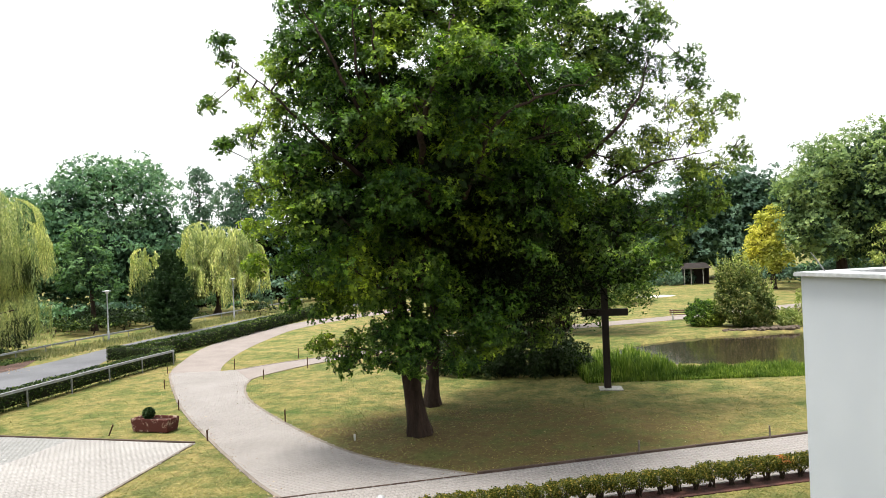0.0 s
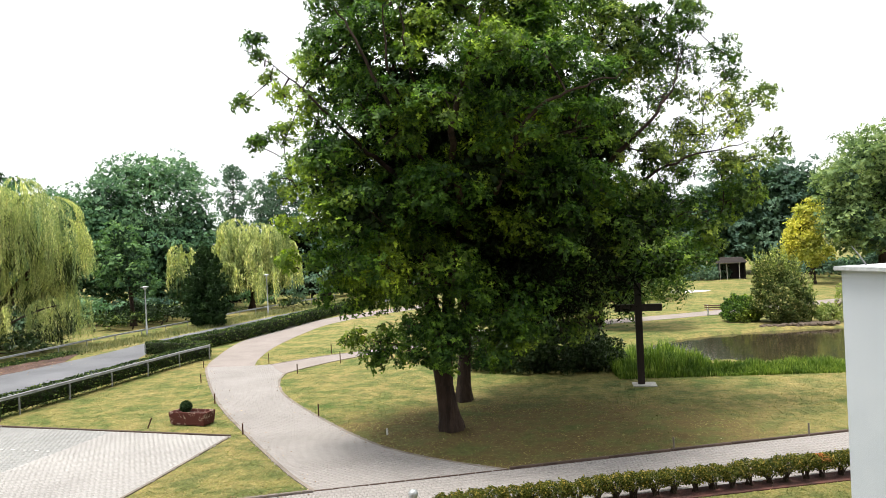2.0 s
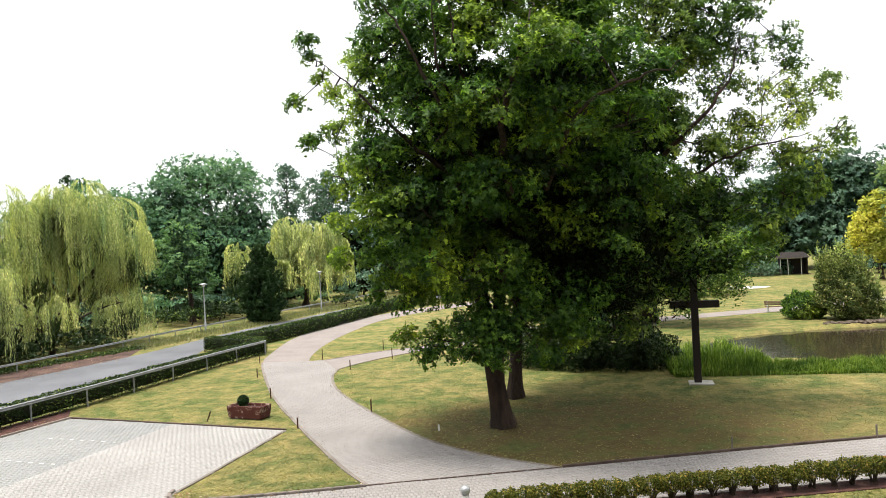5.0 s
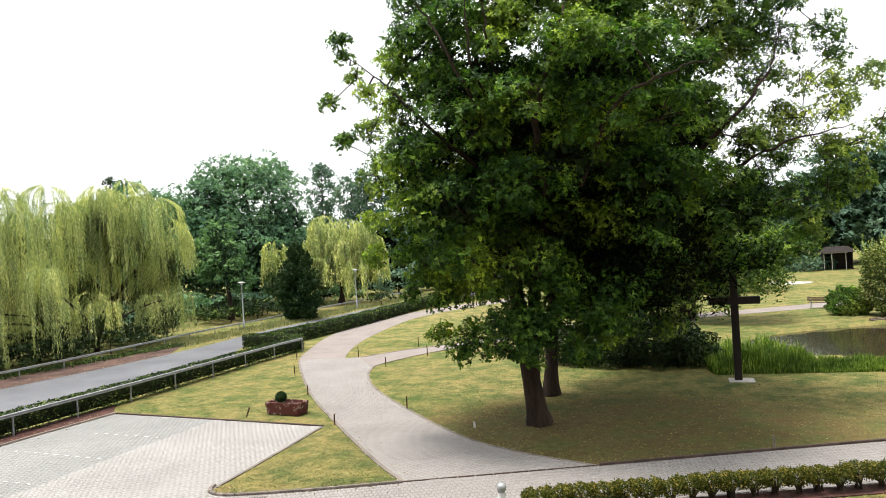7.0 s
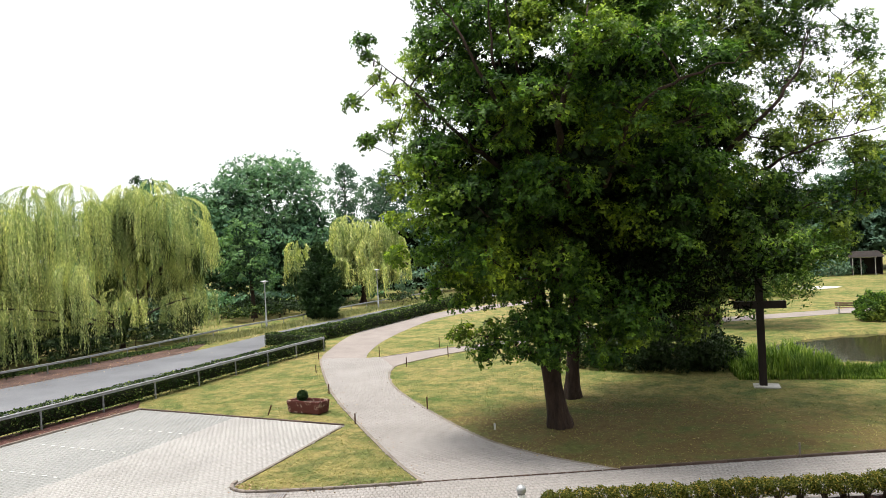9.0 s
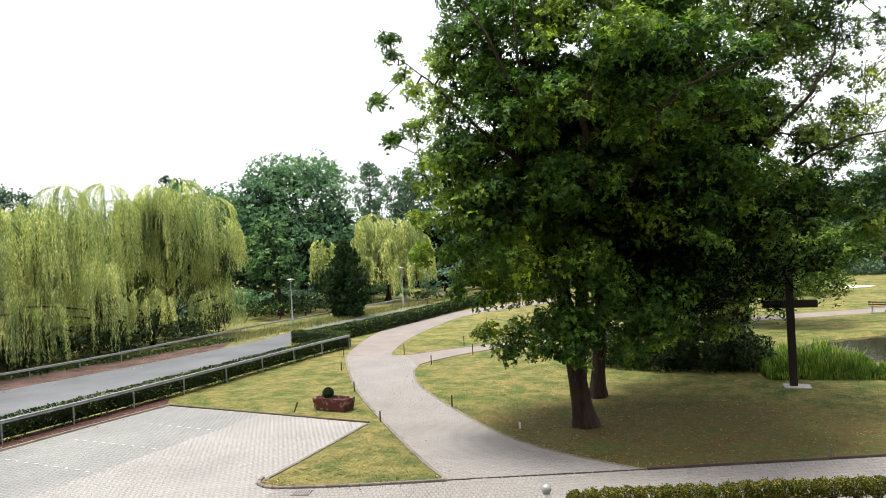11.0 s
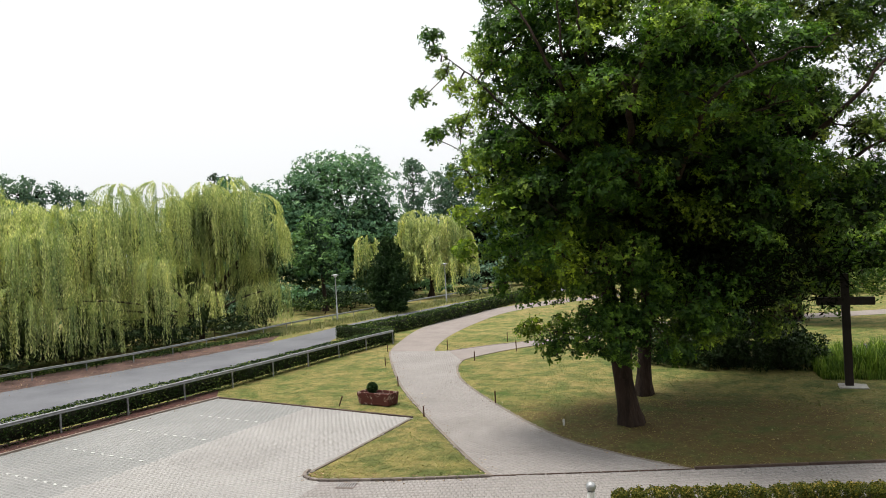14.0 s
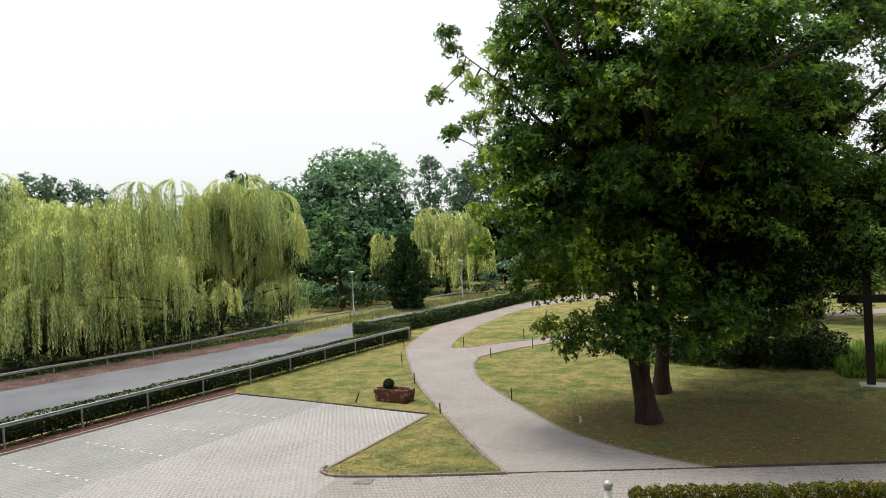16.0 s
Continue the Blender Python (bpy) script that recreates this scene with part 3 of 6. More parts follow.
RAIL_LINE = [(-25.6, 5.2), (-23.5, 14.0), (-22.1, 20.1), (-20.0, 29.0), (-18.35, 37.3), (-17.65, 40.7), (-17.0, 43.05)]
HEDGE_LINE = [(x - 0.33, y + 0.08) for x, y in RAIL_LINE[:-1]] + [(-17.3, 43.35)]
hedge(HEDGE_LINE, 0.44, 0.94, "long clipped dark green hedge behind the guard rail", seed=3)
hedge([(-22.0, 45.4), (-17.45, 43.75)], 0.8, 1.0, "short clipped green hedge across the end", seed=4)
hedge([(-20.3, 45.6), (-18.6, 51.0), (-16.4, 60.5), (-14.3, 71.0), (-12.3, 79.0)], 1.0, 1.0, "clipped green hedge along the footpath", leaf=0.11, dens=110, seed=5)


def guard_rail(line, label, spacing, first, last, height, beam=0.2, mat=None):
    line = smooth_line(line, 0.25)
    d = np.concatenate([[0], np.cumsum(np.linalg.norm(np.diff(line, axis=0), axis=1))])

    def at(s):
        return np.array([np.interp(s, d, line[:, c]) for c in (0, 1)])

    mat = mat or STEEL
    g = thing("guard_rail", (0, 0, 0), label, "guard rail", group="guard rails")
    post = beam_mesh = None
    s = first
    spacing = (d[-1] - first - 0.05) / round((d[-1] - first) / spacing)
    while s < min(last, d[-1]):
        a, b = at(s), at(min(s + spacing, d[-1]))
        turn = math.degrees(math.atan2(b[1] - a[1], b[0] - a[0]))
        if post is None:
            post = part("post", box((0.06, 0.06, height), (0, 0, 0), 0.006), mat, g)
            ob = post
        else:
            ob = new("post", post.data)
            ob.parent = g
        ob.matrix_basis = pose(a[0], a[1], 0, 0, 0, turn)
        if s + spacing <= d[-1] + 0.1:
            if beam_mesh is None:
                # folded beam: two ribs with a groove between them
                prof = np.array([(0.0, -beam), (-0.05, -beam * 0.92), (-0.05, -beam * 0.62), (0.0, -beam * 0.5), (-0.05, -beam * 0.38), (-0.05, -beam * 0.06), (0.012, 0.0), (0.012, -beam)])
                q = len(prof)
                v = np.concatenate([np.column_stack([np.full(q, x), prof]) for x in (0.0, spacing)])
                f = np.array([(i, (i + 1) % q, q + (i + 1) % q, q + i) for i in range(q)])
                beam_mesh = mesh_of("beam", v, f, mat)
            o2 = new("beam", beam_mesh)
            o2.parent = g
            o2.matrix_basis = pose(a[0], a[1], height, 0, 0, turn) @ pose(0, -0.045, 0)
        s += spacing


guard_rail(RAIL_LINE, "grey galvanised guard rail before the hedge", 2.85, 1.8, 60, 0.92, 0.15, RAIL)
guard_rail([(-38.5, 12.5), (-34.7, 27.7), (-31.9, 36.1), (-30.0, 47.3), (-29.2, 52.7), (-26.1, 65.3), (-24.5, 73.2), (-19.0, 92.0)], "weathered grey guard rail below the willows", 3.0, 0.3, 100, 0.65, 0.14, RAIL)


# ---- trees ----
def tree(name, label, base, trunk_r, lobes, leaf_mat, bark=None, per=26, leaf=(0.15, 0.10), spread=0.42, cover=9.0, seed=1, fork=0.3, hang=0.0, twigs=True, top=None, lean=None, category="tree", flat=0.6, core=1.0, group="", boughs=(), hollow=None, shoots=0, deep_mat=None):
    """A tapered trunk, limbs that branch from it and from one another into the lobes of the crown, twigs, and leaves in clumps."""
    rng = np.random.default_rng(seed)
    t = thing(name, (*base, 0), label, category, group)
    o = np.array([*base, 0.0])
    lobes = [np.array(q, float) for q in lobes]
    cen = np.array([q[:3] for q in lobes]) - o
    rad = np.array([(q[3], q[3], q[4] if len(q) > 4 else q[3]) for q in lobes])
    height = top or float((cen[:, 2] + 0.3 * rad[:, 2]).max())
    axis = np.array([*(lean or cen[:, :2].mean(0) * 0.5), height])
    ts = np.concatenate([[0, 0.012, 0.025, 0.045, 0.07], np.linspace(0.1, 1, 15)])
    bend = np.stack([np.sin(ts * 5 + seed) * trunk_r * 0.5 * ts, np.cos(ts * 4 + seed) * trunk_r * 0.5 * ts, 0 * ts], 1)
    line = np.stack([axis[0] * ts, axis[1] * ts, height * ts], 1) + bend
    line[0, 2] = -0.25
    r = trunk_r * np.clip(1.0 - 0.9 * ts, 0.05, 1) * (1 + 0.55 * np.exp(-ts * height / 0.4))
    v, f = tube(line, r, 24)
    ang = np.arctan2(v[:, 1], v[:, 0])
    root = np.clip(1 - v[:, 2] / 0.9, 0.15, 1)
    ridge = 1 + root * (0.10 * np.sin(ang * 6 + seed) + 0.07 * np.sin(ang * 3 + v[:, 2] * 2)) + 0.03 * np.sin(ang * 11 + v[:, 2] * 3)
    low = v[:, 2] < 2.5
    v[low, :2] *= ridge[low, None]
    bark = bark or BARK
    part("trunk", mesh_of("trunk", v, f, bark, True), None, t)
    tw, pts, inner, dense, deep = Soup(), [], [], [], []
    # every limb starts at the nearest wood that is already there
    wood = [np.array(q) for q in line if q[2] > fork * height]
    thick = [trunk_r * 0.45 * (1 - 0.8 * q[2] / height) + 0.02 for q in wood]
    # long bare boughs that show between the leaves
    for way_ in boughs:
        w = np.array([b[:3] for b in way_]) - o
        tt = np.linspace(0, len(w) - 1, 4 * len(w))
        w = np.stack([np.interp(tt, np.arange(len(w)), w[:, k]) for k in (0, 1, 2)], 1)
        w[1:-1] = (w[:-2] + 2 * w[1:-1] + w[2:]) / 4 + rng.normal(0, 0.035, w[1:-1].shape)
        v, f = tube(w, 0.62 * np.linspace(way_[0][3], way_[-1][3], len(w)), 7)
        part("limb", mesh_of("limb", v, f, bark, True), None, t)
        wood += list(w[2:])
        thick += [0.03] * (len(w) - 2)
    reach = [np.min([np.linalg.norm(c - q) for q in wood]) for c in cen]
    for i in np.argsort(reach):
        c, q = cen[i], rad[i]
        k = int(np.argmin([np.linalg.norm(c - w - np.array([0, 0, 0.25 * np.linalg.norm(c[:2] - w[:2])])) for w in wood]))
        p0, r0 = wood[k], thick[k]
        ctrl = p0 + (c - p0) * np.array([0.4, 0.4, 0.7]) + rng.normal(0, 0.12 * np.linalg.norm(c - p0), 3)
        tip = c + (c - p0) / (np.linalg.norm(c - p0) + 1e-6) * q * 0.75
        limb = bezier(p0, ctrl, tip, 9)
        radii = np.linspace(r0, max(0.018, r0 * 0.3), 9)
        v, f = tube(limb, radii, 7)
        part("limb", mesh_of("limb", v, f, bark, True), None, t)
        wood += list(limb[3::2])
        thick += list(radii[3::2] * 0.75)
        thin = lobes[i][5] if len(lobes[i]) > 5 else 1.0
        n = max(6, int(cover * thin * ((q[0] + 0.3) * (q[1] + 0.3) * (q[2] + 0.3) if shoots else q[0] * q[1] * q[2]) ** (2 / 3)))
        way = unit(rng, n)
        at = c + way * q * (rng.uniform(0.35, 1.12, (n, 1)) ** 0.5)
        at = at[at[:, 2] > 0.6]
        pts.append(at)
        dense += [float(np.clip(0.3 + q[0], 0.5, 1))] * len(at)
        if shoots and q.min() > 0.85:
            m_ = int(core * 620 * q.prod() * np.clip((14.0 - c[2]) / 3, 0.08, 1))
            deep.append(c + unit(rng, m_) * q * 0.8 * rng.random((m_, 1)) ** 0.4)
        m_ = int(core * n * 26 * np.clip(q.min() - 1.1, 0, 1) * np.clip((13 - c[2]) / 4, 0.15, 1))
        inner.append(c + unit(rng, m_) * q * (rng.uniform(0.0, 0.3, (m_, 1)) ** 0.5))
        if twigs:
            for p in at[::2]:
                s = limb[rng.integers(4, 9)] * 0.6 + p * 0.4 + rng.normal(0, 0.1, 3)
                v, f = tube(bezier(s, (s + p) / 2 + (0, 0, 0.2), p + (p - s) * 0.1, 4), np.array([0.034, 0.026, 0.018, 0.008]), 3)
                tw.add(v, f)
    pts = np.concatenate(pts)
    if twigs:
        tagged(part("twig", tw.mesh("twig", TWIG), None, t), kind="stuff")
    if shoots:
        # clumps: domes of shoot tips, bright above, with dark hollows between them
        size = rng.uniform(0.6, 1.3, len(pts)) * spread * np.array(dense)
        k = np.maximum(6, (shoots * (size / spread) ** 2).astype(int))
        out = pts - np.array([axis[0] * 0.6, axis[1] * 0.6, 0.45 * height])
        out /= np.linalg.norm(out, axis=1, keepdims=True) + 1e-6
        tilt = np.repeat(out * 0.45 + np.array([0, 0, 0.35]), k, 0)
        way = unit(rng, len(tilt)) + tilt
        way /= np.linalg.norm(way, axis=1, keepdims=True)
        at = np.repeat(pts, k, 0) + way * np.repeat(size, k)[:, None] * rng.uniform(0.55, 1.15, (len(way), 1)) * np.array([1.1, 1.1, flat])
        point = way + np.array([0, 0, 0.55]) + 0.35 * unit(rng, len(way))
        point /= np.linalg.norm(point, axis=1, keepdims=True)
        keep = at[:, 2] > 1.6
        if hollow:
            mid, room = np.array(hollow[:3]) - o, np.array(hollow[3:6])
            far = np.linalg.norm((at - mid) / room, axis=1)
            keep &= rng.random(len(at)) < np.clip(hollow[6] + (far - 0.55) / 0.65, hollow[6], 1)
            # near-black twigs fill the hollow to paint its deep shade
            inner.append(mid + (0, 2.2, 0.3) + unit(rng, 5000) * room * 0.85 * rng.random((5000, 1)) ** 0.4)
        v, f = rosettes(rng, at[keep], point[keep], leaf[0], leaf[1])
        part("crown", mesh_of("crown", v, f, leaf_mat), None, t)
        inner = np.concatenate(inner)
        # a darker copy of the leaves paints shade inside the crown
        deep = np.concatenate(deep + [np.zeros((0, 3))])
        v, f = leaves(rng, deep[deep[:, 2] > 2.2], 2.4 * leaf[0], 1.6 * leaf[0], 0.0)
        tagged(part("inner_leaf", mesh_of("inner_leaf", v, f, deep_mat or DEEP_LEAF), None, t, "darker leaves that paint shade inside the crown"), kind="stuff")
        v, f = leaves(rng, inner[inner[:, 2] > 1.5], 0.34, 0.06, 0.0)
        tagged(part("inner_twig", mesh_of("inner_twig", v, f, INNER_TWIG), None, t, "near-black twigs that paint shade inside the crown"), kind="stuff")
        return t
    k = np.maximum(2, (per * rng.uniform(0.3, 1.6, len(pts))).astype(int))
    at = np.repeat(pts, k, 0)
    s = np.repeat(rng.uniform(0.55, 1.25, len(pts)), k)[:, None] * spread
    # rounded tufts: leaves sit on the outer, upper side of each and face outward
    out = np.repeat(pts - np.array([0, 0, 0.45 * height]), k, 0)
    out /= np.linalg.norm(out, axis=1, keepdims=True) + 1e-6
    way = unit(rng, len(at))
    way[:, 2] = way[:, 2] * 0.8 + 0.25
    way += out * 0.25
    way /= np.linalg.norm(way, axis=1, keepdims=True)
    off = way * s * rng.uniform(0.35, 1.25, (len(at), 1)) * np.array([1.25, 1.25, flat * 1.15])
    if hang:
        off[:, 2] -= hang * np.abs(rng.normal(0, 1, len(at)))
    at = at + off
    keep = at[:, 2] > 0.15
    v, f = leaves(rng, at[keep], leaf[0], leaf[1], 0.5, min(0.6, hang), face=way[keep])
    part("crown", mesh_of("crown", v, f, leaf_mat), None, t)
    inner = np.concatenate(inner)
    inner = inner[inner[:, 2] > 0.3]
    if len(inner):
        # near-black twigs paint shade into the middle of the crown
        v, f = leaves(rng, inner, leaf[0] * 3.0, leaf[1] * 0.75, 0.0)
        tagged(part("inner_twig", mesh_of("inner_twig", v, f, INNER_TWIG), None, t, "near-black twigs that paint shade inside the crown"), kind="stuff")
    return t


def willow(label, base, trunk_r, lobes, per=70, boughs=14.0, step=0.155, leaf=(0.23, 0.046), seed=1, floor=0.6, longest=8.0):
    """A weeping willow: limbs, and strands of narrow leaves that hang from domes."""
    rng = np.random.default_rng(seed)
    t = thing("willow_tree", (*base, 0), label, "tree", group="weeping willows")
    o = np.array([*base, 0.0])
    cen = np.array([q[:3] for q in lobes]) - o
    h = float(cen[:, 2].max())
    ts = np.linspace(0, 1, 10)
    line = np.stack([0.3 * np.sin(ts * 4), 0.3 * np.cos(ts * 3) - 0.3, 0.6 * h * ts], 1)
    line[0, 2] = -0.2
    v, f = tube(line, trunk_r * (1 - 0.85 * ts) * (1 + 0.4 * np.exp(-ts * h / 0.5)), 10)
    part("trunk", mesh_of("trunk", v, f, BARK, True), None, t)
    strands, at, dirs = Soup(), [], []
    for c, q in zip(cen, lobes):
        rx, rz = q[3], q[4]
        z0 = min(h * 0.55, max(h * 0.3, c[2] * 0.5))
        p0 = np.array([np.interp(z0, line[:, 2], line[:, k]) for k in (0, 1, 2)])
        v, f = tube(bezier(p0, p0 * 0.4 + c * 0.6 + (0, 0, rz * 0.7), c + (0, 0, rz * 0.4), 8), np.linspace(trunk_r * 0.45, 0.05, 8), 6)
        part("limb", mesh_of("limb", v, f, BARK, True), None, t)
        # boughs arch over as rounded domes; strands are combed over each dome and hang from its rim
        for _ in range(max(3, int(boughs * 0.62 * rx * max(rx, rz) / 12))):
            w = unit(rng, 1)[0]
            w[2] = abs(w[2]) if w[2] < -0.3 else w[2]
            dc = c + w * np.array([rx, rx, rz]) * rng.uniform(0.55, 0.95)
            dr = rng.uniform(0.8, 2.1) * min(1.0, 0.35 + rx / 4)
            n = int(per * 1.4 * dr)
            reach = rng.uniform(0.2, 0.68) * longest
            # strands gather into ropes, with gaps between these
            k = max(6, n // 7)
            rope = np.stack([rng.uniform(0, 2 * np.pi, k), np.arccos(rng.uniform(0.05, 1.0, k)), rng.uniform(0.4, 1.15, k)], 1)
            for _ in range(n):
                phi, th, cut = rope[rng.integers(k)]
                phi, th = phi + rng.normal(0, 0.06), np.clip(th + rng.normal(0, 0.07), 0.02, 1.54)
                ln = min(reach * cut * rng.uniform(0.85, 1.05), dc[2] - floor - rng.uniform(0, 0.9))
                if ln < 0.3:
                    continue
                m1, m2 = max(2, int(dr * (np.pi / 2 - th) / step)), max(3, int(ln / step))
                a_ = np.linspace(th, np.pi / 2, m1)
                k_ = rng.uniform(0.85, 1.1)
                rr, zz = np.concatenate([dr * np.sin(a_), np.full(m2, dr) + 0.1 * np.linspace(0, 1, m2)]) * k_, np.concatenate([dr * 0.8 * np.cos(a_), -np.linspace(0, ln, m2)])
                fz = np.concatenate([np.cos(a_) + 0.2, np.full(m2, 0.2)])
                q_ = np.stack([rr * np.cos(phi), rr * np.sin(phi), zz], 1)
                q_[:, :2] += rng.normal(0, 0.15, 2) * np.linspace(0, 1, m1 + m2)[:, None] ** 1.5
                at.append(dc + q_ + rng.normal(0, 0.022, q_.shape))
                fo = np.stack([np.full(len(rr), np.cos(phi)), np.full(len(rr), np.sin(phi)), fz], 1)
                dirs.append(fo)
                if rng.random() < 0.1:
                    v, f = tube(dc + q_[:: max(1, len(q_) // 5)], np.full(len(q_[:: max(1, len(q_) // 5)]), 0.007), 3)
                    strands.add(v, f)
    # darker strands paint the shade in the gaps of the crown
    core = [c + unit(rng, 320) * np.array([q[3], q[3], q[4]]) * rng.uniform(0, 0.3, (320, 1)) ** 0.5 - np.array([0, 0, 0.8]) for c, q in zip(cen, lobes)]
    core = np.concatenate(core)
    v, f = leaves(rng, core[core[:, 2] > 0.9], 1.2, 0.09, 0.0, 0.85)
    tagged(part("inner_strand", mesh_of("inner_strand", v, f, DEEP_WILLOW), None, t, "darker strands that paint shade inside the crown"), kind="stuff")
    tagged(part("strand", strands.mesh("strand", TWIG), None, t), kind="stuff")
    v, f = leaves(rng, np.concatenate(at), leaf[0], leaf[1], 0.5, 0.88, face=np.concatenate(dirs) * 0.7)
    part("crown", mesh_of("crown", v, f, WILLOW_LEAF), None, t)
    return t


# crown lobes: middle, radius across, radius upwards
# the near oak, lobes placed to fit its outline in the camera's view; a sixth number thins out the leaves
OAK_LEFT = [(-6.3, 20.8, 12.8, 0.25, 0.2, 0.8), (-6.2, 20.7, 12.3, 0.25, 0.2, 0.8), (-6.0, 20.6, 11.6, 0.25, 0.2, 1), (-6.7, 20.7, 11.0, 0.25, 0.2, 0.8), (-5.6, 20.6, 11.2, 0.25, 0.2, 1), (-5.0, 21.1, 10.9, 0.51, 0.41), (-5.8, 21.7, 10.1, 0.46, 0.37), (-6.6, 21.5, 9.8, 0.25, 0.2, 0.8), (-3.6, 20.6, 12.5, 0.79, 0.63), (-4.2, 21.4, 13.8, 0.59, 0.47), (-5.5, 21.5, 8.6, 0.56, 0.44), (-4.3, 20.6, 8.9, 0.96, 0.77), (-4.6, 21.1, 7.3, 0.87, 0.69), (-5.7, 22.5, 6.1, 0.52, 0.42), (-4.4, 21.5, 5.9, 0.71, 0.57), (-6.0, 22.3, 7.4, 0.3, 0.24), (-4.7, 20.8, 10.0, 0.52, 0.41), (-4.4, 20.9, 11.9, 0.53, 0.43), (-3.2, 20.2, 11.3, 0.57, 0.46), (-4.5, 20.8, 10.8, 0.43, 0.34)]
OAK_FRONT = [(-2.5, 20.3, 12.8, 0.99, 0.79), (-2.5, 19.8, 10.4, 0.96, 0.77), (-2.2, 19.7, 9.6, 0.71, 0.57), (-3.0, 20.2, 7.5, 1.15, 0.92), (-2.8, 20.6, 6.0, 0.76, 0.61), (-1.1, 20.2, 13.2, 1.15, 0.92), (-0.6, 19.5, 10.4, 0.94, 0.76), (-1.1, 20.6, 8.1, 1.01, 0.81, 1), (0.4, 18.6, 11.4, 0.89, 0.71, 1), (1.3, 19.8, 9.9, 1.04, 0.83), (0.3, 20.6, 8.7, 1.09, 0.88, 1), (0.3, 24.0, 6.6, 1.22, 0.97, 0.8)]
OAK_RIGHT = [(2.2, 19.2, 11.5, 0.92, 0.74, 1), (3.7, 21.1, 11.2, 0.78, 0.63), (3.0, 20.6, 9.6, 1.01, 0.81), (2.5, 22.4, 8.1, 1.21, 0.97, 1), (4.1, 23.0, 8.3, 0.97, 0.78, 1), (2.5, 25.0, 6.1, 1.38, 1.11, 0.8), (0.5, 20.3, 13.3, 0.99, 0.79), (1.9, 20.6, 13.2, 0.84, 0.67), (-2.0, 23.0, 6.7, 0.69, 0.55, 0.8)]
OAK_LOW = [(-3.8, 21.9, 4.6, 0.36, 0.29, 0.8), (-4.9, 22.6, 4.9, 0.27, 0.21, 0.7), (-4.4, 24.1, 3.3, 0.42, 0.33, 0.9), (-3.1, 22.7, 3.3, 0.6, 0.48, 1), (-1.9, 22.3, 3.0, 0.59, 0.47, 1), (-3.5, 24.1, 2.4, 0.25, 0.2, 0.7), (-1.0, 22.5, 2.8, 0.56, 0.45, 1), (-0.3, 22.8, 3.6, 0.68, 0.54, 0.9), (0.5, 23.0, 2.6, 0.35, 0.28, 0.9), (1.3, 23.5, 3.3, 0.63, 0.51, 0.9), (-2.2, 21.6, 4.0, 0.35, 0.28, 0.7), (-3.5, 22.2, 5.1, 0.56, 0.45, 1), (-4.3, 22.4, 5.4, 0.44, 0.36, 1), (-2.1, 21.6, 5.3, 0.63, 0.5, 1), (-0.9, 21.4, 5.7, 0.62, 0.5, 1), (0.2, 23.2, 5.2, 0.7, 0.56, 1), (1.7, 24.2, 4.3, 0.74, 0.59, 1), (-1.3, 22.0, 3.8, 0.47, 0.37, 1)]
OAK_TOP = [(-3.8, 21.7, 14.9, 0.99, 0.79), (-2.3, 21.4, 15.4, 1.14, 0.92), (-0.7, 21.1, 15.4, 1.3, 1.04), (1.3, 21.3, 15.2, 1.31, 1.05), (3.5, 22.2, 14.7, 1.29, 1.03), (0.4, 22.2, 16.9, 1.38, 1.1, 0.7), (1.8, 20.4, 12.6, 0.75, 0.6), (-1.6, 19.9, 12.0, 0.72, 0.58), (-0.7, 19.8, 12.2, 0.56, 0.45), (-3.2, 20.9, 13.9, 0.6, 0.48)]
OAK_SKIRT = [(-1.5, 22.4, 3.9, 0.7, 0.5), (-0.5, 22.5, 4.6, 0.8, 0.6), (-0.9, 22.2, 3.2, 0.6, 0.4), (0.3, 22.9, 2.9, 0.6, 0.4), (-2.4, 22.6, 4.6, 0.8, 0.5), (1.2, 23.2, 4.0, 0.9, 0.7)]
OAK_INNER = [(-2.4, 23.9, 15.0, 2.1, 1.4, 0.6), (-2.7, 24.9, 7.2, 2.6, 2.4, 0.6), (-1.7, 24.0, 10.8, 2.8, 2.4, 0.6), (0.6, 24.6, 8.6, 3.0, 2.6, 0.6), (1.6, 23.8, 12.2, 2.4, 2.2, 0.6), (-1.2, 26.6, 9.6, 2.8, 3.2, 0.5), (1.6, 26.8, 11.5, 2.8, 2.8, 0.5), (-0.4, 25.4, 5.4, 1.7, 1.0, 0.6), (2.0, 25.2, 5.2, 2.0, 1.4, 0.6), (-4.4, 23.6, 9.0, 1.5, 1.8, 0.6), (-4.0, 23.2, 12.4, 1.5, 1.5, 0.6), (1.0, 23.8, 15.0, 2.2, 1.4, 0.6), (2.6, 23.4, 7.4, 1.8, 1.6, 0.7), (-3.6, 23.6, 5.6, 1.3, 1.1, 0.7)]
